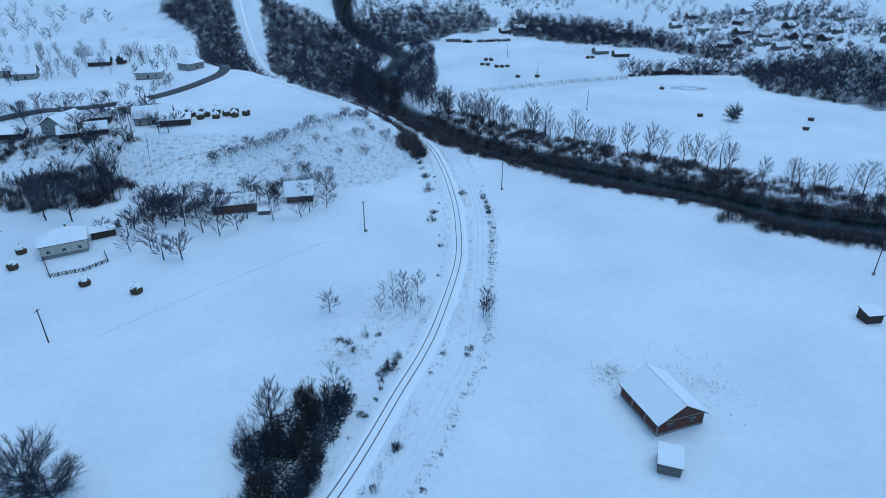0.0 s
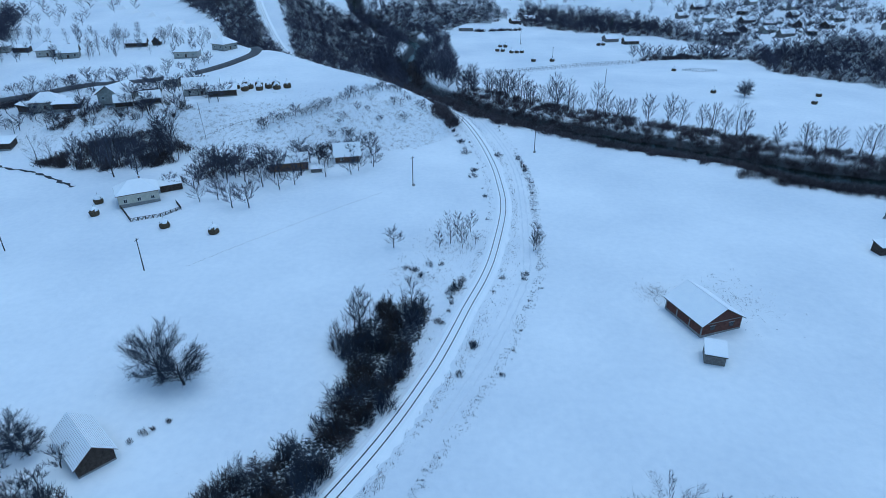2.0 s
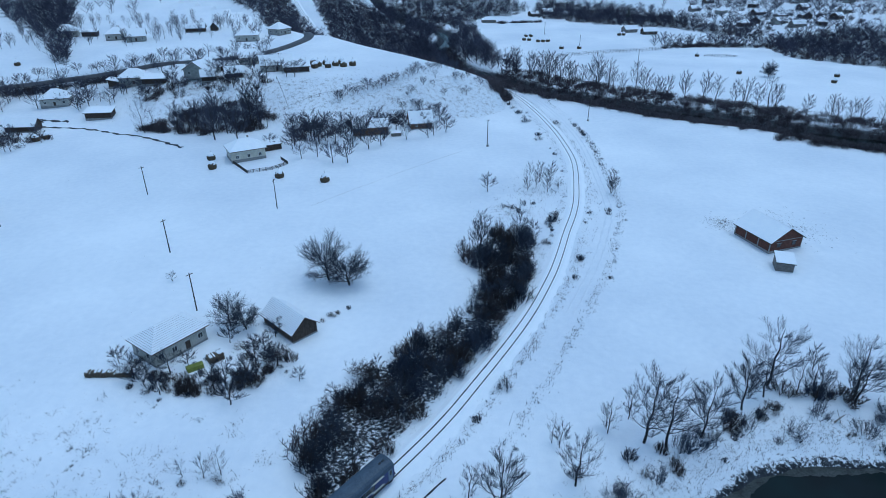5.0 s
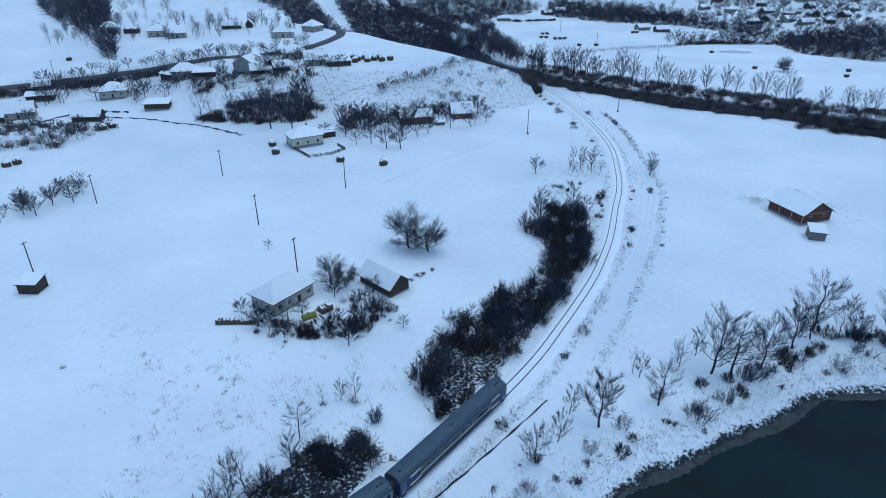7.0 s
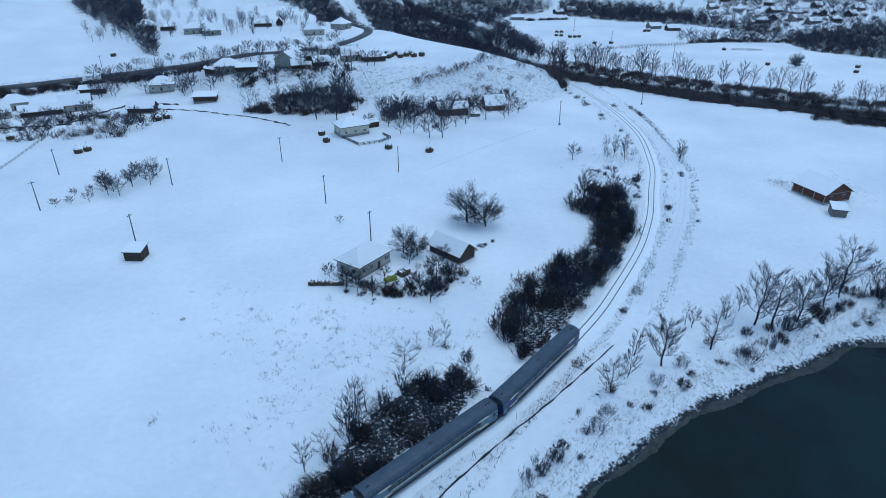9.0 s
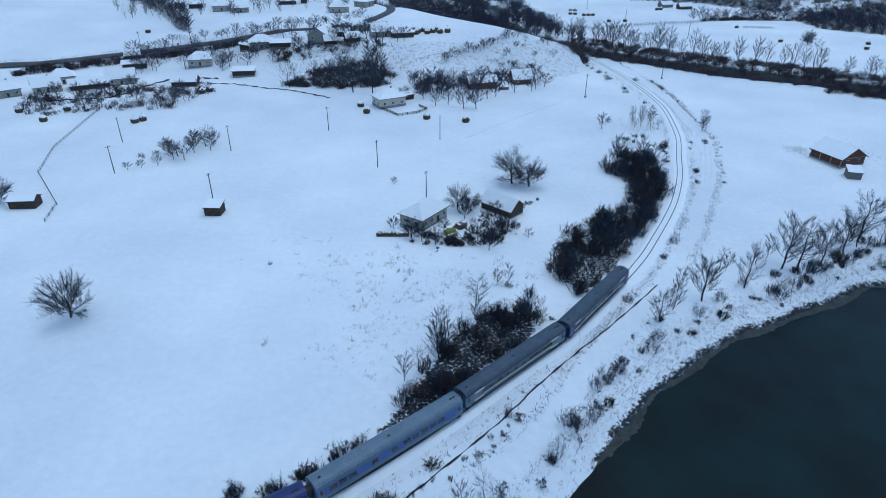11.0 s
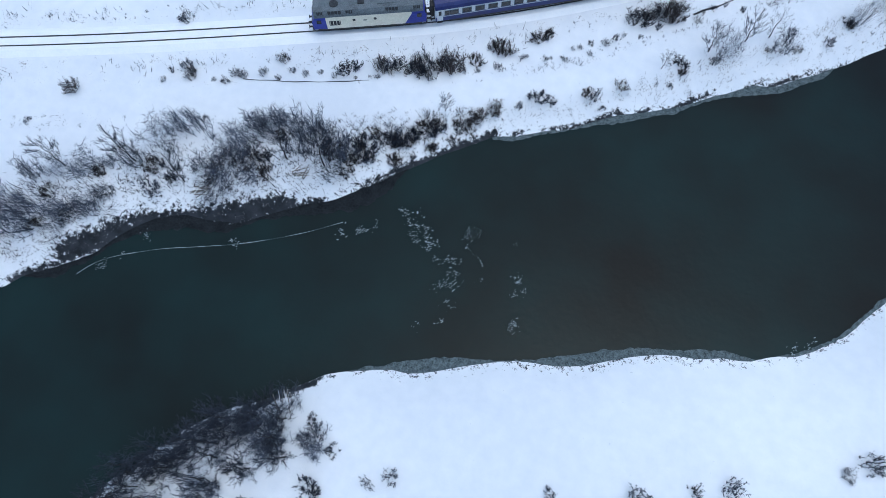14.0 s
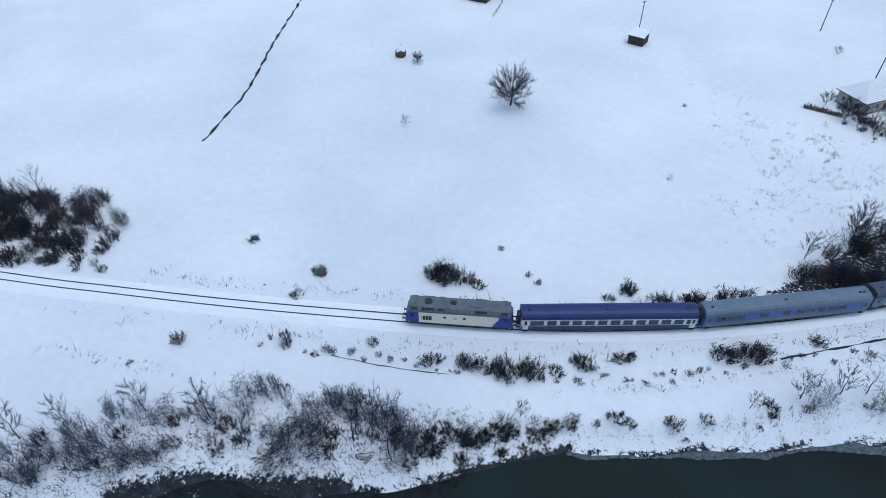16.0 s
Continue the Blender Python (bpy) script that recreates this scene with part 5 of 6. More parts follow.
for x, y, s in ((-20.9, 109.6, 1.2), (-17.4, 112, 1.1), (-19.4, 106.6, 1.0), (-23, 110.6, 1.0), (-14.6, 112.6, 0.8), (-21, 95, 0.8), (-18.6, 95.6, 0.7), (-13, 90.6, 0.7), (-12.4, 96, 0.7), (-2.6, 98.8, 0.7),
                (0.1, 105.2, 0.8), (-8.2, 78.2, 1.3), (-36, 24.6, 1.2), (-30.6, 33, 1.4), (-11.2, 69.6, 1.1), (-8.4, 78.9, 0.9), (-49, 7.4, 1.1), (5.6, 107.4, 1.0), (5.2, 105, 0.8), (-3.4, 174.7, 1.5)):
    low_bushes.put(x, y, s)
for x, y, s in ((-5.4, 199.5, 1.7), (-6.6, 213, 1.6), (-3.0, 180, 1.4), (-5.2, 205, 1.4), (-8, 222, 1.6), (-9, 228, 1.5), (14.6, 184, 1.2), (14.4, 188, 1.1), (14.8, 180, 1.0), (6.9, 195.4, 1.2), (13.4, 192, 1.1), (-78, 13, 0.8), (-78, 2.4, 1.4), (-126, 23, 0.5)):
    low_bushes.put(x, y, s)
for x, y, s in ((-11, 100.6, 0.75), (-9.6, 104, 0.6), (-12.4, 98.6, 0.55), (-15.2, 86.4, 0.5), (-68.9, 9, 0.75), (-73, 13.4, 0.5), (4.2, 24.2, 0.7), (20.8, 30, 0.6), (-22.5, 13.7, 0.5), (-45, 0.4, 0.5), (9, 25, 0.6)):
    thicket_bushes.put(x, y, s)
for x, y, s in ((-9, 121.4, 0.62), (-12, 124, 0.58), (-15, 122, 0.5), (-10, 130, 0.6), (-6.4, 131, 0.62), (-7.6, 126.4, 0.55), (-14.4, 128, 0.5), (-5.4, 123.4, 0.45), (-12.6, 132.4, 0.55), (-78.4, 14.4, 0.36), (-75.4, 14.2, 0.4), (-73, 14.6, 0.45)):
    slim_trees.put(x, y, s)
for x, y, s in ((10.0, 120.4, 0.72), (10.8, 119.6, 0.6), (9.4, 119.8, 0.55)):
    slim_trees.put(x, y, s)
# trees and scrub of the far river
along(far_trees, [(2, 306), (24, 282), (48, 260), (76, 242), (102, 222), (126, 204), (156, 186), (196, 156)], 4.0, 0.0, 2.4, 0.8, 1.4, 29, 0, None, 0.25)
along(far_trees, [(-40, 395), (-30, 370), (-12, 335), (4, 308), (24, 284), (52, 258)], 6.0, -3.0, 3.0, 1.0, 1.5, 30)
# the row at the foot of the terrace and the copse west of it
scatter(far_trees, [(-158, 184), (-146, 204), (-112, 206), (-108, 186), (-134, 178)], 40, 0.75, 1.2, 35)
scatter(garden_trees, [(-62, 208), (-42, 208), (-18, 226), (-14, 244), (-34, 240)], 26, 0.4, 0.8, 44)
scatter(garden_trees, [(-104, 160), (-98, 190), (-60, 200), (-40, 200), (-36, 190), (-60, 176), (-84, 168), (-98, 158)], 46, 0.8, 1.6, 36)
for x, y, s in ((-77, 148.3, 1.45), (-72.1, 148.4, 1.5), (-83.3, 154.5, 1.2), (-88.6, 153, 1.1), (-72.4, 165.4, 1.5), (-66.5, 163.1, 1.3), (-62.3, 167.3, 1.3), (-53.5, 174.7, 1.3), (-45.3, 177.4, 1.2), (-43.1, 181, 1.1), (-38.3, 185.2, 1.2), (-79.2, 169.9, 1.6), (-90.1, 180, 1.7), (-86, 172, 1.6), (-94, 168, 1.5)):
    garden_trees.put(x, y, s)
for x, y, s in ((-125.2, 175.1, 1.5), (-116.5, 174.3, 1.4), (-118, 191.7, 1.0)):
    far_trees.put(x, y, s)
along(garden_trees, [(-84, 212), (-70, 219), (-58, 227), (-47, 236), (-38, 246), (-31, 256)], 2.3, 0.0, 1.4, 0.5, 1.0, 38)
scatter(garden_trees, [(-240, 205), (-160, 212), (-112, 218), (-100, 232), (-125, 262), (-180, 255), (-245, 232)], 120, 0.7, 1.5, 39)
along(garden_trees, [(-240, 246), (-215, 256), (-188, 264), (-156, 273), (-142, 284), (-130, 304)], 4.0, 0.0, 2.0, 0.6, 1.2, 49)
scatter(garden_trees, [(-250, 140), (-196, 150), (-186, 180), (-230, 190), (-265, 165)], 34, 0.7, 1.2, 40)
scatter(far_trees, [(-290, 290), (-250, 292), (-190, 310), (-130, 320), (-130, 365), (-190, 375), (-300, 380)], 110, 0.4, 0.9, 41)


along(far_trees, [(-9, 232), (-10, 246), (-14, 258), (-22, 274), (-32, 294)], 2.6, 0.0, 1.2, 0.35, 0.6, 50)
scatter(slim_trees, [(-123, -111.5), (-130, -116.5), (-137, -125), (-134, -134), (-122, -124), (-118, -114)], 14, 0.45, 0.75, 51)
along(clumps, [(-124, -112), (-130, -117.5), (-136, -126), (-140, -133)], 3.0, 1.8, 1.4, 0.6, 1.0, 53)
along(slim_trees, [(-124, -112), (-130, -117.5), (-136, -126), (-140, -133)], 2.2, 1.4, 1.2, 0.45, 0.8, 54)
for x, y, s in ((-107.9, -114.3, 1.3), (-91.5, -109.5, 0.9), (-82.4, -106, 1.3), (-73.6, -101.5, 1.4), (-77, -103.5, 1.0), (-60, -93.5, 1.5), (-62, -95.5, 1.0), (-110, -116, 0.8)):
    low_bushes.put(x, y, s)
scatter(clumps, [(-121.5, -112), (-128, -124), (-133, -136), (-120, -130), (-116, -116)], 14, 0.5, 1.0, 52)


# ---- poles, haystacks, fences ----
def utility_pole(x, y, lean=0.0, tall=9.5, foot=True):
    ob = thing("utility_pole", x, y, None, 30 + 7 * x % 60, "dark wooden utility pole standing in snow", "utility pole", "utility poles")
    ob.matrix_basis = ob.matrix_basis @ pose(0, 0, 0, lean, lean * 0.5, 0)
    part("pole", stick((0, 0, -0.6), (0, 0, tall), 0.15, 0.10, 8), POLE_WOOD, ob)
    arm = part("crossarm", box((0, 0, tall - 0.4), (1.5, 0.12, 0.12)), POLE_WOOD, ob)
    for s in (-0.62, 0, 0.62):
        part("insulator", stick((s, 0, tall - 0.34), (s, 0, tall - 0.12), 0.06, 0.04, 6), WHITE_PAINT, arm)
    if foot:
        part("footing", box((0.3, 0, 0.25), (0.9, 0.7, 0.7), 0.08), CONCRETE, ob, "concrete pole footing")


for x, y in ((-127.8, 120.8), (-87, 110), (-106.7, 83.3), (-157, 98.4), (-197.6, 108.3), (-91.1, 57.1), (-186.8, 78.9)):
    utility_pole(x, y, 0, 8.8, False)
for x, y in ((-23.6, 166.4), (20.6, 199.6), (113, 139), (-115, 220), (-245, 240), (-221, 248), (74, 311), (-148.2, 53.4), (102, 236), (52, 505), (64, 419)):
    utility_pole(x, y, 0, 10.0)


def haystack(x, y, size=1.0, capped=True, group="haystacks"):
    r = random.Random(int(x * 13 + y))
    ob = thing("haystack", x, y, None, r.uniform(0, 90), "dark haystack capped with snow in the field", "haystack", group, size)
    for name, rings, mat in (("hay_body", [(1.05, -0.2), (1.25, 0.5), (1.2, 1.1), (0.85, 1.75), (0.2, 2.25)], HAY), ("snow_cap", [(1.1, 1.32), (0.86, 1.84), (0.2, 2.34), (0.05, 2.4)], SNOW_CAP)):
        bm = bmesh.new()
        loops = [[bm.verts.new((a * math.cos(k * 0.5236) * r.uniform(0.9, 1.1), a * math.sin(k * 0.5236) * r.uniform(0.9, 1.1), z)) for k in range(12)] for a, z in rings]
        for p, q in zip(loops[:-1], loops[1:]):
            for k in range(12):
                bm.faces.new((p[k], p[(k + 1) % 12], q[(k + 1) % 12], q[k]))
        bm.faces.new(loops[-1])
        part(name, bm, mat, ob)
    part("pole", stick((0, 0, 1.8), (0.05, 0, 3.0), 0.05, 0.03, 6), POLE_WOOD, ob)


for x, y in ((-77, 131.2), (-92, 135), (-116.2, 144), (-119.4, 153), (-201, 133.5), (-203, 131), (-238, 132), (-237, 147), (-255, 145), (-192, 175), (-190, 178), (-197, 10), (132, 370), (127, 297), (167, 274), (178, 290), (-252, 268)):
    haystack(x, y, 1.15)
for x, y in ((34, 491), (38, 490), (30, 471), (34, 470), (40, 462), (44, 462), (48, 463), (51, 420), (64, 420), (115, 498), (119, 499), (-98, 250), (-95, 254), (-101, 254), (-90, 251), (-93, 247), (-86, 249), (-99, 246), (-104, 250), (-82, 252), (-88, 256), (-107, 255), (-104, 245)):
    haystack(x, y, 1.35, True, "haystacks on the meadows")


def fence(points, label, spacing=2.2, tall=1.1, rails=2, slats=0.0):
    """Posts and rails along a line; slats: their spacing, where it is a paling."""
    ob = new("fence")
    tagged(ob, label, "fence")
    q = np.array(points, float)
    for a, b in zip(q[:-1], q[1:]):
        n = max(1, int(np.linalg.norm(b - a) / spacing))
        for i in range(n):
            p, s = a + (b - a) * i / n, a + (b - a) * (i + 1) / n
            zp, zs = high(*p), high(*s)
            part("post", box((p[0], p[1], zp + tall / 2 - 0.15), (0.13, 0.13, tall + 0.3)), POLE_WOOD, ob)
            for k in range(rails):
                h = tall * (0.9 - 0.45 * k)
                part("rail", stick((p[0], p[1], zp + h), (s[0], s[1], zs + h), 0.045, 0.045, 5), POLE_WOOD, ob)
            if slats:
                m = int(np.linalg.norm(s - p) / slats)
                for k in range(m):
                    c = p + (s - p) * (k + 0.5) / m
                    part("paling", box((c[0], c[1], zp + (zs - zp) * (k + 0.5) / m + tall / 2), (0.1, 0.1, tall)), POLE_WOOD, ob)


fence([(-189, 45), (-192, 56), (-210, 79), (-218, 102), (-225, 151)], "old wire fence with leaning wooden posts in snow", 3.0, 1.0, 2)
fence([(-110.6, 148.6), (-106.8, 143.6), (-103.3, 138.9), (-96.0, 142.0), (-92.0, 147.3), (-95.6, 152.6)], "paling fence round the cottage's yard", 1.6, 1.1, 2, 0.32)
fence([(22, 360), (70, 385), (123, 412), (123, 419), (68, 392), (21, 366), (22, 360)], "long paddock fence across the meadow", 3.0, 1.6, 3)
fence([(-134, 205), (-130, 225), (-128, 238)], "garden fence on the terrace slope", 2.5, 1.1, 2)
fence([(-112, 224), (-104, 206), (-92, 214), (-70, 221)], "thin garden fence on the terrace", 3.0, 1.1, 1)
fence([(138, 372), (150, 376), (158, 368), (146, 364), (138, 372)], "small square sheep pen in the meadow", 2.0, 1.1, 2)

# woodpile and clutter by the farmhouse
r = random.Random(77)


def woodpile(label, x, y, turn, across, rows, depth):
    pile = thing("woodpile", x, y, None, turn, label, "woodpile")
    for i in range(across):
        tall = rows - (1 if r.random() < 0.4 else 0) - (1 if r.random() < 0.2 else 0)
        for j in range(tall):
            a, b, s = -0.125 * across + 0.25 * i + r.uniform(-0.04, 0.04), 0.1 + 0.22 * j, r.uniform(0.09, 0.125)
            part("log", stick((a, -depth + r.uniform(-0.12, 0.12), b), (a + r.uniform(-0.04, 0.04), depth + r.uniform(-0.12, 0.12), b), s, s, 6), CUT_WOOD, pile)
        if r.random() < 0.75:
            part("snow_lump", box((a, r.uniform(-0.1, 0.1), 0.05 + 0.22 * tall), (0.34, 1.7 * depth * r.uniform(0.6, 1), 0.12), 0.045), SNOW_CAP, pile)


woodpile("long stack of split firewood with snow on top", -99.0, 36.6, 0, 32, 5, 0.5)
woodpile("block of stacked firewood under snow in the yard", -82.0, 41.0, 40, 11, 6, 0.9)
heap = thing("tarpaulin_heap", -85.0, 38.5, None, 35, "yellow-green tarpaulin over a heap in the yard", "tarpaulin")
part("cover", extruded([(-0.8, -0.1), (-0.6, 0.7), (0, 1.0), (0.6, 0.7), (0.8, -0.1)], -1.4, 1.4), GREEN_PAINT, heap)

# the river: ice lines, ripples over stones, driftwood on the banks
strip("ice_line", "thin ice line along the dark shallows", [(-154.7, -107.5), (-153, -104.8), (-147, -100.8), (-138, -96.4), (-131, -92), (-126, -88)], 0.05, ICE, 7, "ice", 0.0, WATER + 0.012)


def shelf(name, label, bank, a, b, wide, material, seed, category="ice"):
    """A ragged flat shelf on the water along a stretch of the bank."""
    g = random.Random(seed)
    q = smooth_line([tuple(p) for p in bank[a:b]], 0.45)
    d = np.gradient(q, axis=0)
    n = np.stack([-d[:, 1], d[:, 0]], 1) / np.linalg.norm(d, axis=1)[:, None]
    v, f, w = [], [], 0.5
    for i in range(len(q)):
        w = 0.9 * w + 0.1 * g.uniform(-0.3, 1.4)
        fade = min(1.0, i / 8, (len(q) - 1 - i) / 8)
        out = wide * fade * (w + 0.25 * math.sin(i * 0.13 + seed) + g.uniform(-0.07, 0.07))
        for o in (2.6, -max(out, 0.05) * 0.5, -max(out, 0.05)):
            v.append((q[i][0] + n[i][0] * o, q[i][1] + n[i][1] * o, WATER + 0.03 - (0.025 if o < -0.5 * out - 0.01 else 0.0)))
    f = [(3 * i + j, 3 * i + j + 1, 3 * i + j + 4, 3 * i + j + 3) for i in range(len(q) - 1) for j in range(2)]
    return tagged(new(name, mesh_from(name, v, f, material)), label, category, kind="structure")


def bank_stations(bank, first, last):
    """The stretch of a bank between the stations nearest to two places."""
    i, k = (int(np.argmin(np.hypot(bank[:, 0] - x, bank[:, 1] - y))) for x, y in (first, last))
    return min(i, k), max(i, k) + 1


shelf("ice_shelf", "grey pebbly ice shelf along the snowy far bank", BANK_B, *bank_stations(BANK_B, (-74, -86), (-120, -108)), 1.25, SHORE_ICE, 3)
shelf("ice_shelf", "narrow grey ice edge along the snowy bank", BANK_B, *bank_stations(BANK_B, (-50, -63), (-72, -86)), 1.0, SHORE_ICE, 5)
shelf("ice_shelf", "grey ice edge below the snowy railway bank", BANK_A, *bank_stations(BANK_A, (-112, -69), (-70, -38)), 1.5, SHORE_ICE, 8)
shelf("shallows", "dull brown silty shallows along the river bank", BANK_A, *bank_stations(BANK_A, (-66, -35), (40, 15)), 2.1, SHALLOWS, 11, "shallows")
shelf("shallows", "dark muddy shallows below the overgrown bank", BANK_A, *bank_stations(BANK_A, (-160, -110), (-120, -77)), 2.4, MUD, 14, "shallows")


def ripples():
    """Broken white water over stones, in curved streaks: past counting."""
    g = random.Random(9)
    v, f = [], []
    flows = [([(-119.6, -83.8), (-117.4, -85.6), (-114.8, -87.0), (-112.0, -88.4), (-110.5, -90.4), (-110.9, -93.4)], 150, 0.75), ([(-104.4, -82.8), (-103.1, -87.1), (-101.4, -91.7), (-100.7, -95.1)], 42, 0.5),
             ([(-126.0, -89.6), (-124.1, -88.8), (-122.0, -86.4)], 34, 0.35), ([(-139.6, -96.6), (-137.9, -95.9)], 16, 0.3), ([(-143.5, -94.6), (-140.6, -93.8), (-138.6, -93.4)], 22, 0.5), ([(-153.2, -105.8), (-151.0, -102.6), (-149.6, -99.6)], 26, 0.45),
             ([(-116.0, -81.8), (-112.5, -83.4), (-108.0, -84.6)], 14, 0.8), ([(-109.6, -86.0), (-106.8, -88.2)], 10, 0.8), ([(-71.8, -84.6), (-66.4, -80.6)], 24, 0.4), ([(-118.0, -93.0), (-108.0, -98.0)], 10, 1.8)]
    for line, n, wide in flows:
        q = smooth_line(line, 0.1)
        knots = [q[g.randrange(len(q))] + np.array([g.gauss(0, wide), g.gauss(0, wide)]) for _ in range(max(3, n // 5))]
        for _ in range(2 * n):
            c, far = knots[g.randrange(len(knots))], g.uniform(0.1, 0.5)
            x, y = c[0] + g.gauss(0, far), c[1] + g.gauss(0, far)
            a, long, w, turn = g.gauss(0.85, 0.35), g.uniform(0.06, 0.34), g.uniform(0.015, 0.055), g.uniform(-1.0, 1.0)
            k = len(v)
            for i in range(4):
                t = i / 3
                b = a + turn * (t - 0.5)
                x, y = x + math.cos(b) * long / 3, y + math.sin(b) * long / 3
                h = w * math.sin(math.pi * (0.12 + 0.76 * t)) * g.uniform(0.6, 1.4)
                for side in (-1, 1):
                    v.append((x - side * math.sin(b) * h, y + side * math.cos(b) * h, WATER + 0.02))
                v.append((x, y, WATER + 0.02 + 0.5 * h))
            for i in range(3):
                m = k + 3 * i
                f += [(m, m + 2, m + 5, m + 3), (m + 2, m + 1, m + 4, m + 5)]
    return tagged(new("river_ripples", mesh_from("river_ripples", v, f, ICE)), "white ripples over shallow stones in the river", "ripples", kind="stuff")


ripples()


def driftwood(x, y, count, long, seed, label):
    g = random.Random(seed)
    ob = thing("driftwood", x, y, None, g.uniform(0, 90), label, "driftwood")
    for i in range(count):
        a, z = g.gauss(0.6, 0.35), g.uniform(0.05, 0.5)
        l, o = long * g.uniform(0.5, 1.0), g.uniform(-0.9, 0.9)
        part("branch", stick((-l * math.cos(a) / 2 - o * math.sin(a), -l * math.sin(a) / 2 + o * math.cos(a), z), (l * math.cos(a) / 2 - o * math.sin(a), l * math.sin(a) / 2 + o * math.cos(a), z * g.uniform(0.4, 1.3)), 0.07, 0.03, 5), WOOD_GREY if i % 3 else SNOW_CAP, ob)


driftwood(-145, -91.6, 22, 3.2, 1, "fan of pale driftwood branches dusted with snow")
driftwood(-122.5, -112, 10, 4.0, 2, "fallen pale branches at the river's corner")
driftwood(-134, -84.5, 12, 2.6, 3, "tangle of broken branches on the bank")
driftwood(21, 25, 6, 4.0, 4, "fallen tree limbs on the snowy bank")


def conifer(x, y, tall):
    ob = thing("conifer", x, y, None, 0, "dark green conifer standing among bare woods", "tree")
    part("trunk", stick((0, 0, -0.3), (0, 0, tall), 0.28, 0.04, 7), BARK, ob)
    v, f, g = [], [], random.Random(4)
    for i in range(420):
        t, a = g.random() ** 1.3, g.uniform(0, 6.2832)
        z, reach = tall * (0.1 + 0.9 * t), tall * 0.26 * (1.02 - t) * g.uniform(0.6, 1.1)
        p, q = Vector((0, 0, z)), Vector((math.cos(a) * reach, math.sin(a) * reach, z - reach * 0.35))
        side, k = Vector((-math.sin(a), math.cos(a), 0)) * (0.12 + reach * 0.16), len(v)
        v += [p, p.lerp(q, 0.6) + side, q, p.lerp(q, 0.6) - side]
        f.append((k, k + 1, k + 2, k + 3))
    under("crown", mesh_from("crown", v, f, NEEDLES), ob)


conifer(150, 596, 15)


def footprints(line, seed):
    """A trodden line of footprints: past counting."""
    g = random.Random(seed)
    v, f = [], []
    q = smooth_line(line, 0.62)
    for i in range(1, len(q) - 1):
        if g.random() < 0.12:
            continue
        d = (q[i + 1] - q[i - 1]) / np.linalg.norm(q[i + 1] - q[i - 1])
        c = q[i] + np.array([-d[1], d[0]]) * (0.13 if i % 2 else -0.13) + np.array([g.uniform(-0.06, 0.06), g.uniform(-0.06, 0.06)])
        z, k = high(*c) + 0.03, len(v)
        for t in range(6):
            e = d * 0.2 * math.cos(t * 1.047) + np.array([-d[1], d[0]]) * 0.1 * math.sin(t * 1.047)
            v.append((c[0] + e[0], c[1] + e[1], z))
        f.append(tuple(range(k, k + 6)))
    return tagged(new("footprints", mesh_from("footprints", v, f, WOOD_GREY)), "line of footprints trodden across the snowfield", "footprints", kind="stuff")


footprints([(-78, 112), (-56, 137), (-33, 161)], 3)


# ---- far woods: past counting ----
def woods(name, label, patches, seed, shapes, low, up, material=None, category="woods", clear=7.0):
    """Bare trees past counting, joined in one mesh."""
    r = np.random.RandomState(seed)
    vs, fs, base = [], [], 0
    data = []
    for tv, tf, cv, cf in shapes:
        v = np.array([tuple(p) for p in tv + cv])
        k = len(tv)
        faces = [f for f in tf] + [tuple(i + k for i in f) for f in cf]
        tri = np.array([f[:3] for f in faces] + [(f[0], f[2], f[3]) for f in faces if len(f) == 4])
        data.append((v, tri))
    for poly, count in patches:
        p = np.array(poly, float)
        xy = r.uniform(p.min(0), p.max(0), (count * 6, 2))
        xy = xy[inside(xy[:, 0], xy[:, 1], p)]
        xy = xy[at_place(FROM_RAIL, xy[:, 0], xy[:, 1]) > clear]
        xy = xy[line_distance(xy[:, 0], xy[:, 1], ROAD_LINE[::8]) > 5][:count]
        z = at_place(GZ, xy[:, 0], xy[:, 1])
        for (x, y), h in zip(xy, z):
            v, tri = data[r.randint(len(data))]
            a, s = r.uniform(0, 6.28), r.uniform(low, up)
            m = np.array([[np.cos(a), -np.sin(a), 0], [np.sin(a), np.cos(a), 0], [0, 0, 1]]) * s
            vs.append(v @ m.T + (x, y, h - 0.2))
            fs.append(tri + base)
            base += len(v)
    v, f = np.concatenate(vs), np.concatenate(fs)
    me = bpy.data.meshes.new(name)
    me.vertices.add(len(v))
    me.vertices.foreach_set("co", v.ravel())
    me.loops.add(f.size)
    me.loops.foreach_set("vertex_index", f.ravel())
    me.polygons.add(len(f))
    me.polygons.foreach_set("loop_start", np.arange(len(f)) * 3)
    me.update(calc_edges=True)
    me.materials.append(material or FAR_TWIG)
    return tagged(new(name, me), label, category, kind="stuff")


def rough_tree(seed, height, spread):
    """A bare tree with few, thicker twigs, for the distance."""
    tv, tf, cv, cf = bare_tree(random.Random(seed), height, spread, 0.2, 8, 4, 3, 1, 0.1, 0.11, 0.0, True)
    return tv, tf, cv, cf


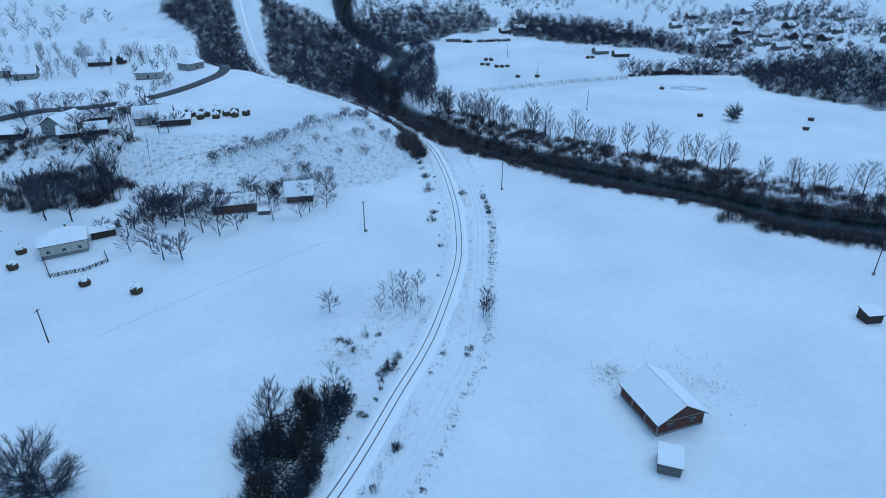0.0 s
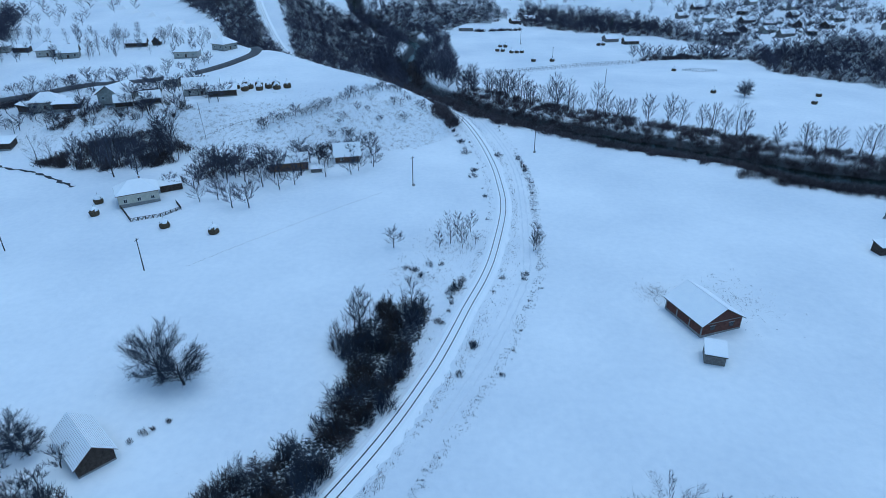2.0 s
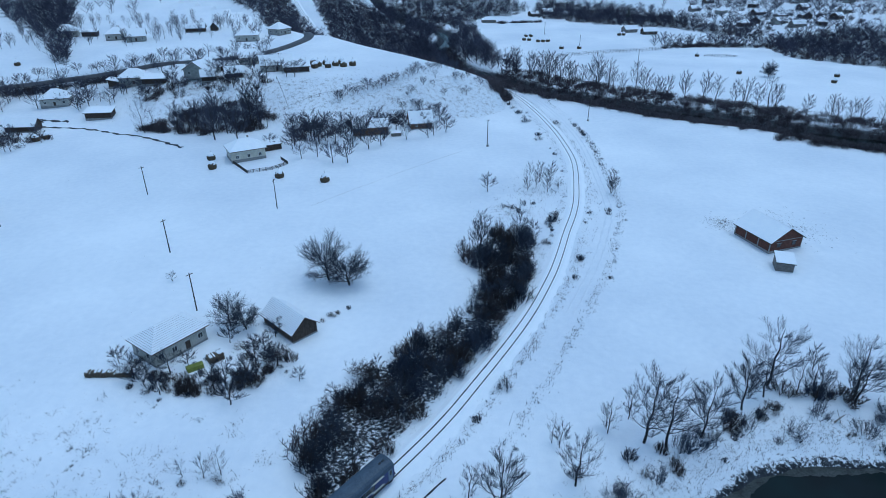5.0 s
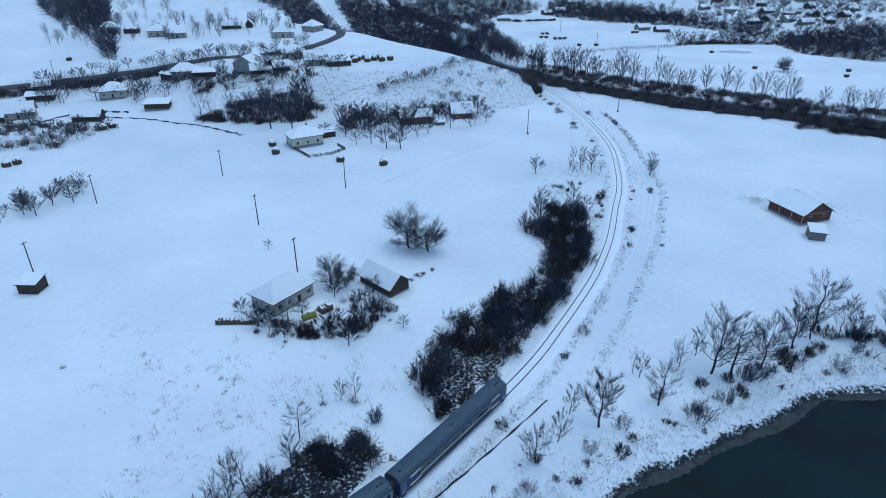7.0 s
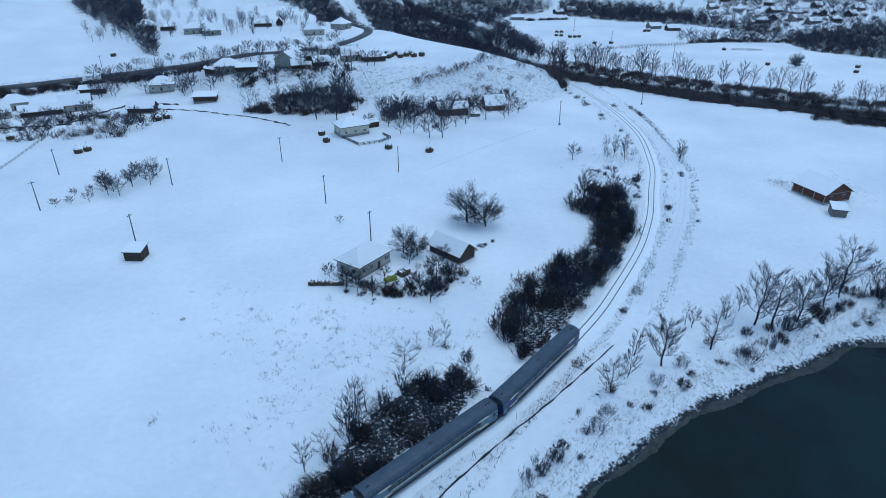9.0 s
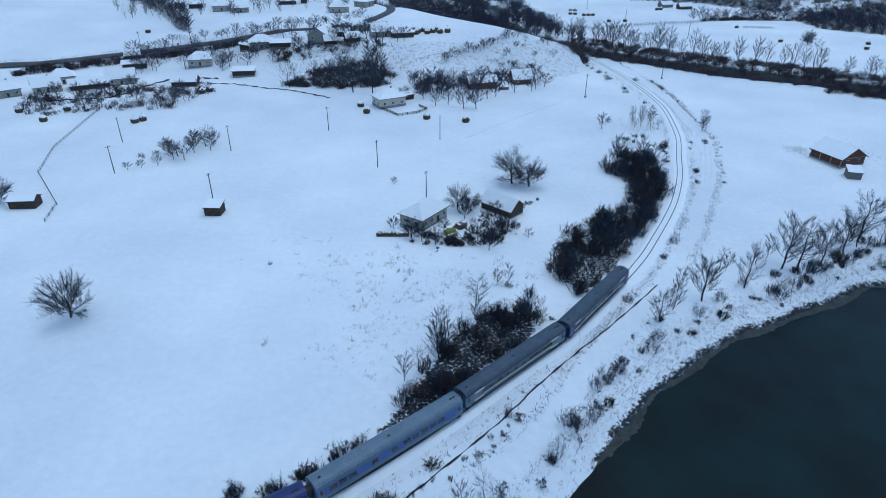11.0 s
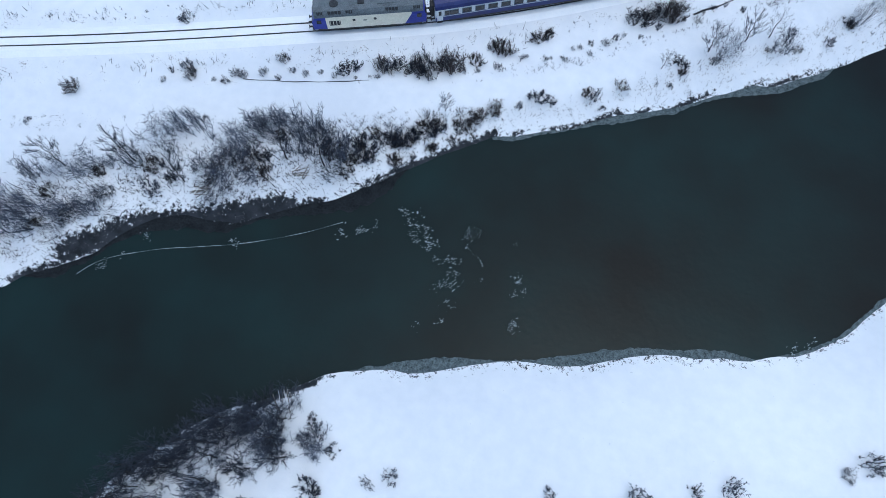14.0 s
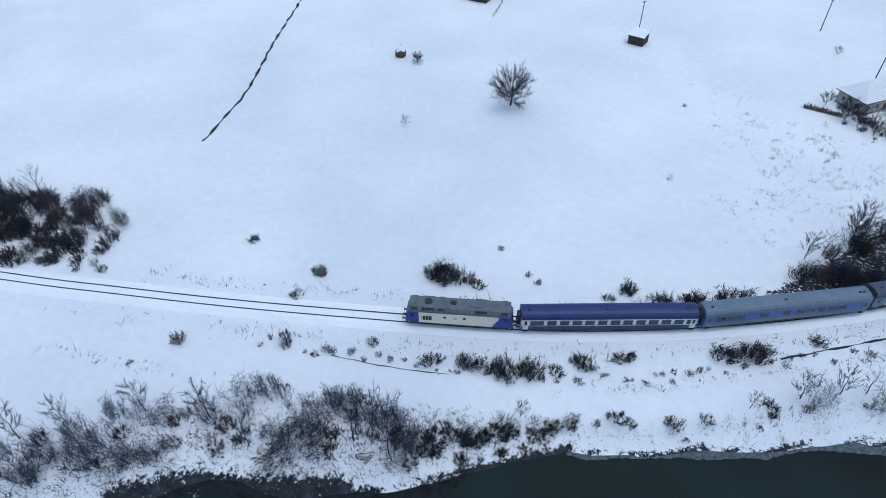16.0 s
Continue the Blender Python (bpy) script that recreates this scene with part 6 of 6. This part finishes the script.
ROUGH = [rough_tree(200 + i, 9.8, 3.5) for i in range(6)]
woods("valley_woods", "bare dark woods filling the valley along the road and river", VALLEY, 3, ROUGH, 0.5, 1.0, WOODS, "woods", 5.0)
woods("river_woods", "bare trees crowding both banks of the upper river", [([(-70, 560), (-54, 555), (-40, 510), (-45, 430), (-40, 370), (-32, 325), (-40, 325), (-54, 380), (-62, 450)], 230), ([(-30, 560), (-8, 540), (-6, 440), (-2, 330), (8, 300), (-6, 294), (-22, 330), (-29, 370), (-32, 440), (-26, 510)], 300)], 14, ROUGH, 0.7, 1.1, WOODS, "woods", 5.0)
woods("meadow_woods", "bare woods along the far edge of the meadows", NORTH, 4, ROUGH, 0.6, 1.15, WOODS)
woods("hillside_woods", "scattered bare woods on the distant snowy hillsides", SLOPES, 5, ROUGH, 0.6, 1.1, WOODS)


def rough_bush(seed, height, spread):
    """A tangle of a few stems, for the distance."""
    rng = random.Random(seed)
    v, f = [], []
    for i in range(22):
        a, o = rng.uniform(0, 6.28), rng.random()
        p = Vector((math.cos(a) * o * spread * 0.5, math.sin(a) * o * spread * 0.5, -0.1))
        q = p + Vector((rng.uniform(-0.4, 0.4) * spread, rng.uniform(-0.4, 0.4) * spread, height * rng.uniform(0.5, 1.0)))
        twig(v, f, p, q, 0.065)
        for k in range(2):
            m = p.lerp(q, rng.uniform(0.3, 0.9))
            twig(v, f, m, m + Vector((rng.uniform(-1, 1), rng.uniform(-1, 1), rng.uniform(0, 1))) * height * 0.35, 0.065)
    return [], [], v, f


TANGLE = [rough_bush(300 + i, 2.6, 3.4) for i in range(5)]
FAR_BANKS = [([(-30, 290), (-12, 290), (-22, 326), (-26, 370), (-30, 440), (-62, 450), (-58, 380), (-46, 330)], 520), ([(-26, 262), (-8, 262), (10, 240), (26, 226), (46, 208), (68, 193), (92, 180), (112, 160), (150, 150), (150, 162), (114, 176), (94, 196), (70, 208), (46, 226), (28, 243), (12, 260), (-4, 282), (-22, 300)], 1150),
             ([(-8, 302), (10, 264), (34, 240), (63, 222), (90, 204), (114, 186), (150, 170), (162, 184), (128, 206), (104, 223), (78, 243), (50, 262), (26, 286), (6, 310)], 900),
             ([(-14, 224), (-7.5, 238), (-11, 256), (-18, 272), (-31, 296), (-52, 325), (-58, 322), (-36, 290), (-21, 262), (-15, 240), (-18, 228)], 330)]
COPSE = [([(86, 172), (112, 156), (140, 150), (136, 162), (112, 172), (92, 184)], 120), ([(128, 420), (168, 432), (166, 440), (126, 428)], 70), ([(16, 578), (62, 586), (62, 592), (16, 584)], 70), ([(-160, 186), (-150, 203), (-122, 208), (-108, 200), (-112, 186), (-134, 180)], 300), ([(-104, 164), (-98, 190), (-60, 204), (-44, 202), (-70, 186), (-92, 172)], 81),
         ([(-290, 212), (-215, 240), (-190, 250), (-190, 244), (-215, 234), (-290, 200)], 300), ([(-250, 138), (-196, 150), (-186, 180), (-230, 186), (-265, 165)], 170), ([(-170, 214), (-120, 214), (-110, 224), (-170, 232)], 67)]
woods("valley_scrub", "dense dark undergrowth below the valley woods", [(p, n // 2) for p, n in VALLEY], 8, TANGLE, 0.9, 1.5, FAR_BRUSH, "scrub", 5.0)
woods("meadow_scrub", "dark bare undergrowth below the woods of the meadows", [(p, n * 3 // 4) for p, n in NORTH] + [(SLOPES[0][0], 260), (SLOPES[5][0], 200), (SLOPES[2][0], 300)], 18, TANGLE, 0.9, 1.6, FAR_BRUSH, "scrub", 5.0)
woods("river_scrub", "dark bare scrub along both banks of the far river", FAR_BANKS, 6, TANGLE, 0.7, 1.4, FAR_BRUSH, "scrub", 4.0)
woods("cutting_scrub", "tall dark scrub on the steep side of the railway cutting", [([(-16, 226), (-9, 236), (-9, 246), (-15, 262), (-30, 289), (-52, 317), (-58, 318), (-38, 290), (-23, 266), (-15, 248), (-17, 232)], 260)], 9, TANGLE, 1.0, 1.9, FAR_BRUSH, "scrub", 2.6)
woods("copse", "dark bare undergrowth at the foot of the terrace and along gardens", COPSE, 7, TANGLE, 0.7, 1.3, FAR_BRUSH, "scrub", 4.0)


def tufts(spots, lines, size, seed, name, label, material=None):
    """Blades of dead grass standing out of the snow: past counting."""
    r = np.random.RandomState(seed)
    xy = np.concatenate([np.zeros((0, 2))] + [np.array([x, y]) + r.normal(0, s / 2, (n, 2)) for x, y, s, n in spots])
    for line, a, b, off, n in lines:
        i = r.randint(a, b, n)
        d = np.gradient(line, axis=0)[i]
        d /= np.linalg.norm(d, axis=1)[:, None]
        xy = np.concatenate([xy, line[i] + np.stack([-d[:, 1], d[:, 0]], 1) * (off + r.normal(0, 2.2 if line is BANK_A else 0.55 if abs(off) < 3.1 else 0.7, n))[:, None] + r.uniform(-2, 2, (n, 2)) * (line is BANK_A)])
    xy = xy[(at_place(FROM_LANE, xy[:, 0], xy[:, 1]) > 2.0) & (at_place(FROM_RAIL, xy[:, 0], xy[:, 1]) > 2.6) & (at_place(FROM_RIVER, xy[:, 0], xy[:, 1]) > 0.4)]
    z = at_place(GZ, xy[:, 0], xy[:, 1])
    v, f = [], []
    for (x, y), h in zip(xy, z):
        big, lean = size * math.exp(r.normal(-0.15, 0.5)), r.uniform(0, 6.28)
        for k in range(r.randint(3, 9)):
            a, l, t = lean + r.normal(0, 1.2), big * r.uniform(0.1, 0.34), size * r.uniform(0.012, 0.034)
            c, s = np.cos(a), np.sin(a)
            n = len(v)
            px, py = x + r.normal(0, 0.14) * big, y + r.normal(0, 0.14) * big
            up = l * r.uniform(0.4, 1.3)
            v += [(px - s * t, py + c * t, h - 0.03), (px + s * t, py - c * t, h - 0.03), (px + c * l * 0.7, py + s * l * 0.7, h + up)]
            f.append((n, n + 1, n + 2))
    return tagged(new(name, mesh_from(name, v, f, material or BRUSH)), label, "grass", kind="stuff")


SPOTS = [(-104, 14, 5, 36), (-98, 24, 3, 26), (-92, 10, 6, 36), (-112, 24, 4, 22), (-84, 16, 4, 40), (-80, 8, 5, 44), (-100, 2, 6, 30), (-116, 33, 3, 16), (-96, 17, 14, 90), (-70, -2, 5, 30), (-12, 122, 10, 260), (-20, 108, 9, 260), (34, 98, 5, 160), (50, 96, 11, 220), (-60, 222, 26, 500), (-96, -5, 16, 160)]
tufts(SPOTS, ((LANE_LINE, 60, 480, 3.4, 900), (RAIL_LINE, 560, 880, 3.4, 700), (RAIL_LINE, 560, 880, -3.4, 800), (LANE_LINE, 90, 400, 2.8, 420), (LANE_LINE, 90, 400, -2.8, 420), ), 1.15, 12, "grass_tufts", "tufts of dead grass poking through the snow")
tufts([], ((LANE_LINE, 255, 400, -3.0, 190), (LANE_LINE, 300, 360, -3.0, 160)), 1.5, 13, "verge_grass", "dark line of dead grass on the verge between lane and railway")
tufts([], ((BANK_A, 58, 118, 3.6, 3000), (BANK_A, 88, 122, 4.4, 3200)), 1.1, 14, "bank_grass", "dry grass poking through snow on the river bank", DRY_GRASS)
tufts([], ((LANE_LINE, 95, 300, 2.9, 330), (LANE_LINE, 112, 150, 3.6, 150)), 1.7, 15, "lane_verge_grass", "dark line of dead weeds along the lane's verge")
stubble = random.Random(31)
PATCHES = [(stubble.gauss(cx, sx), stubble.gauss(cy, sy), stubble.uniform(0.5, 2.2), stubble.randint(2, 9)) for cx, cy, sx, sy, n in ((-100, 16, 11, 9, 34), (-84, 12, 7, 7, 26), (-94, -5, 8, 6, 18), (-114, 26, 6, 7, 10), (-72, 20, 5, 6, 12)) for _ in range(n)]
tufts(PATCHES, (), 1.5, 16, "field_stubble", "sparse stubble showing through snow in the field", DRY_GRASS)
tufts([], ((BANK_A, *bank_stations(BANK_A, (-176, -128), (-112, -69)), 4.0, 1500), (BANK_A, *bank_stations(BANK_A, (-176, -128), (-128, -84)), 8.0, 1300)), 1.7, 17, "bank_weeds", "dark weeds and broken stalks on the overgrown bank")
NEAR_FRONT = int(TRAIN_FRONT)
tufts([], ((RAIL_LINE, NEAR_FRONT - 110, NEAR_FRONT + 45, 4.6, 220), (RAIL_LINE, NEAR_FRONT - 60, NEAR_FRONT + 45, -4.8, 200), (RAIL_LINE, NEAR_FRONT - 230, NEAR_FRONT - 60, 4.0, 200)), 1.8, 19, "rail_weeds", "dark weeds standing in snow beside the railway")
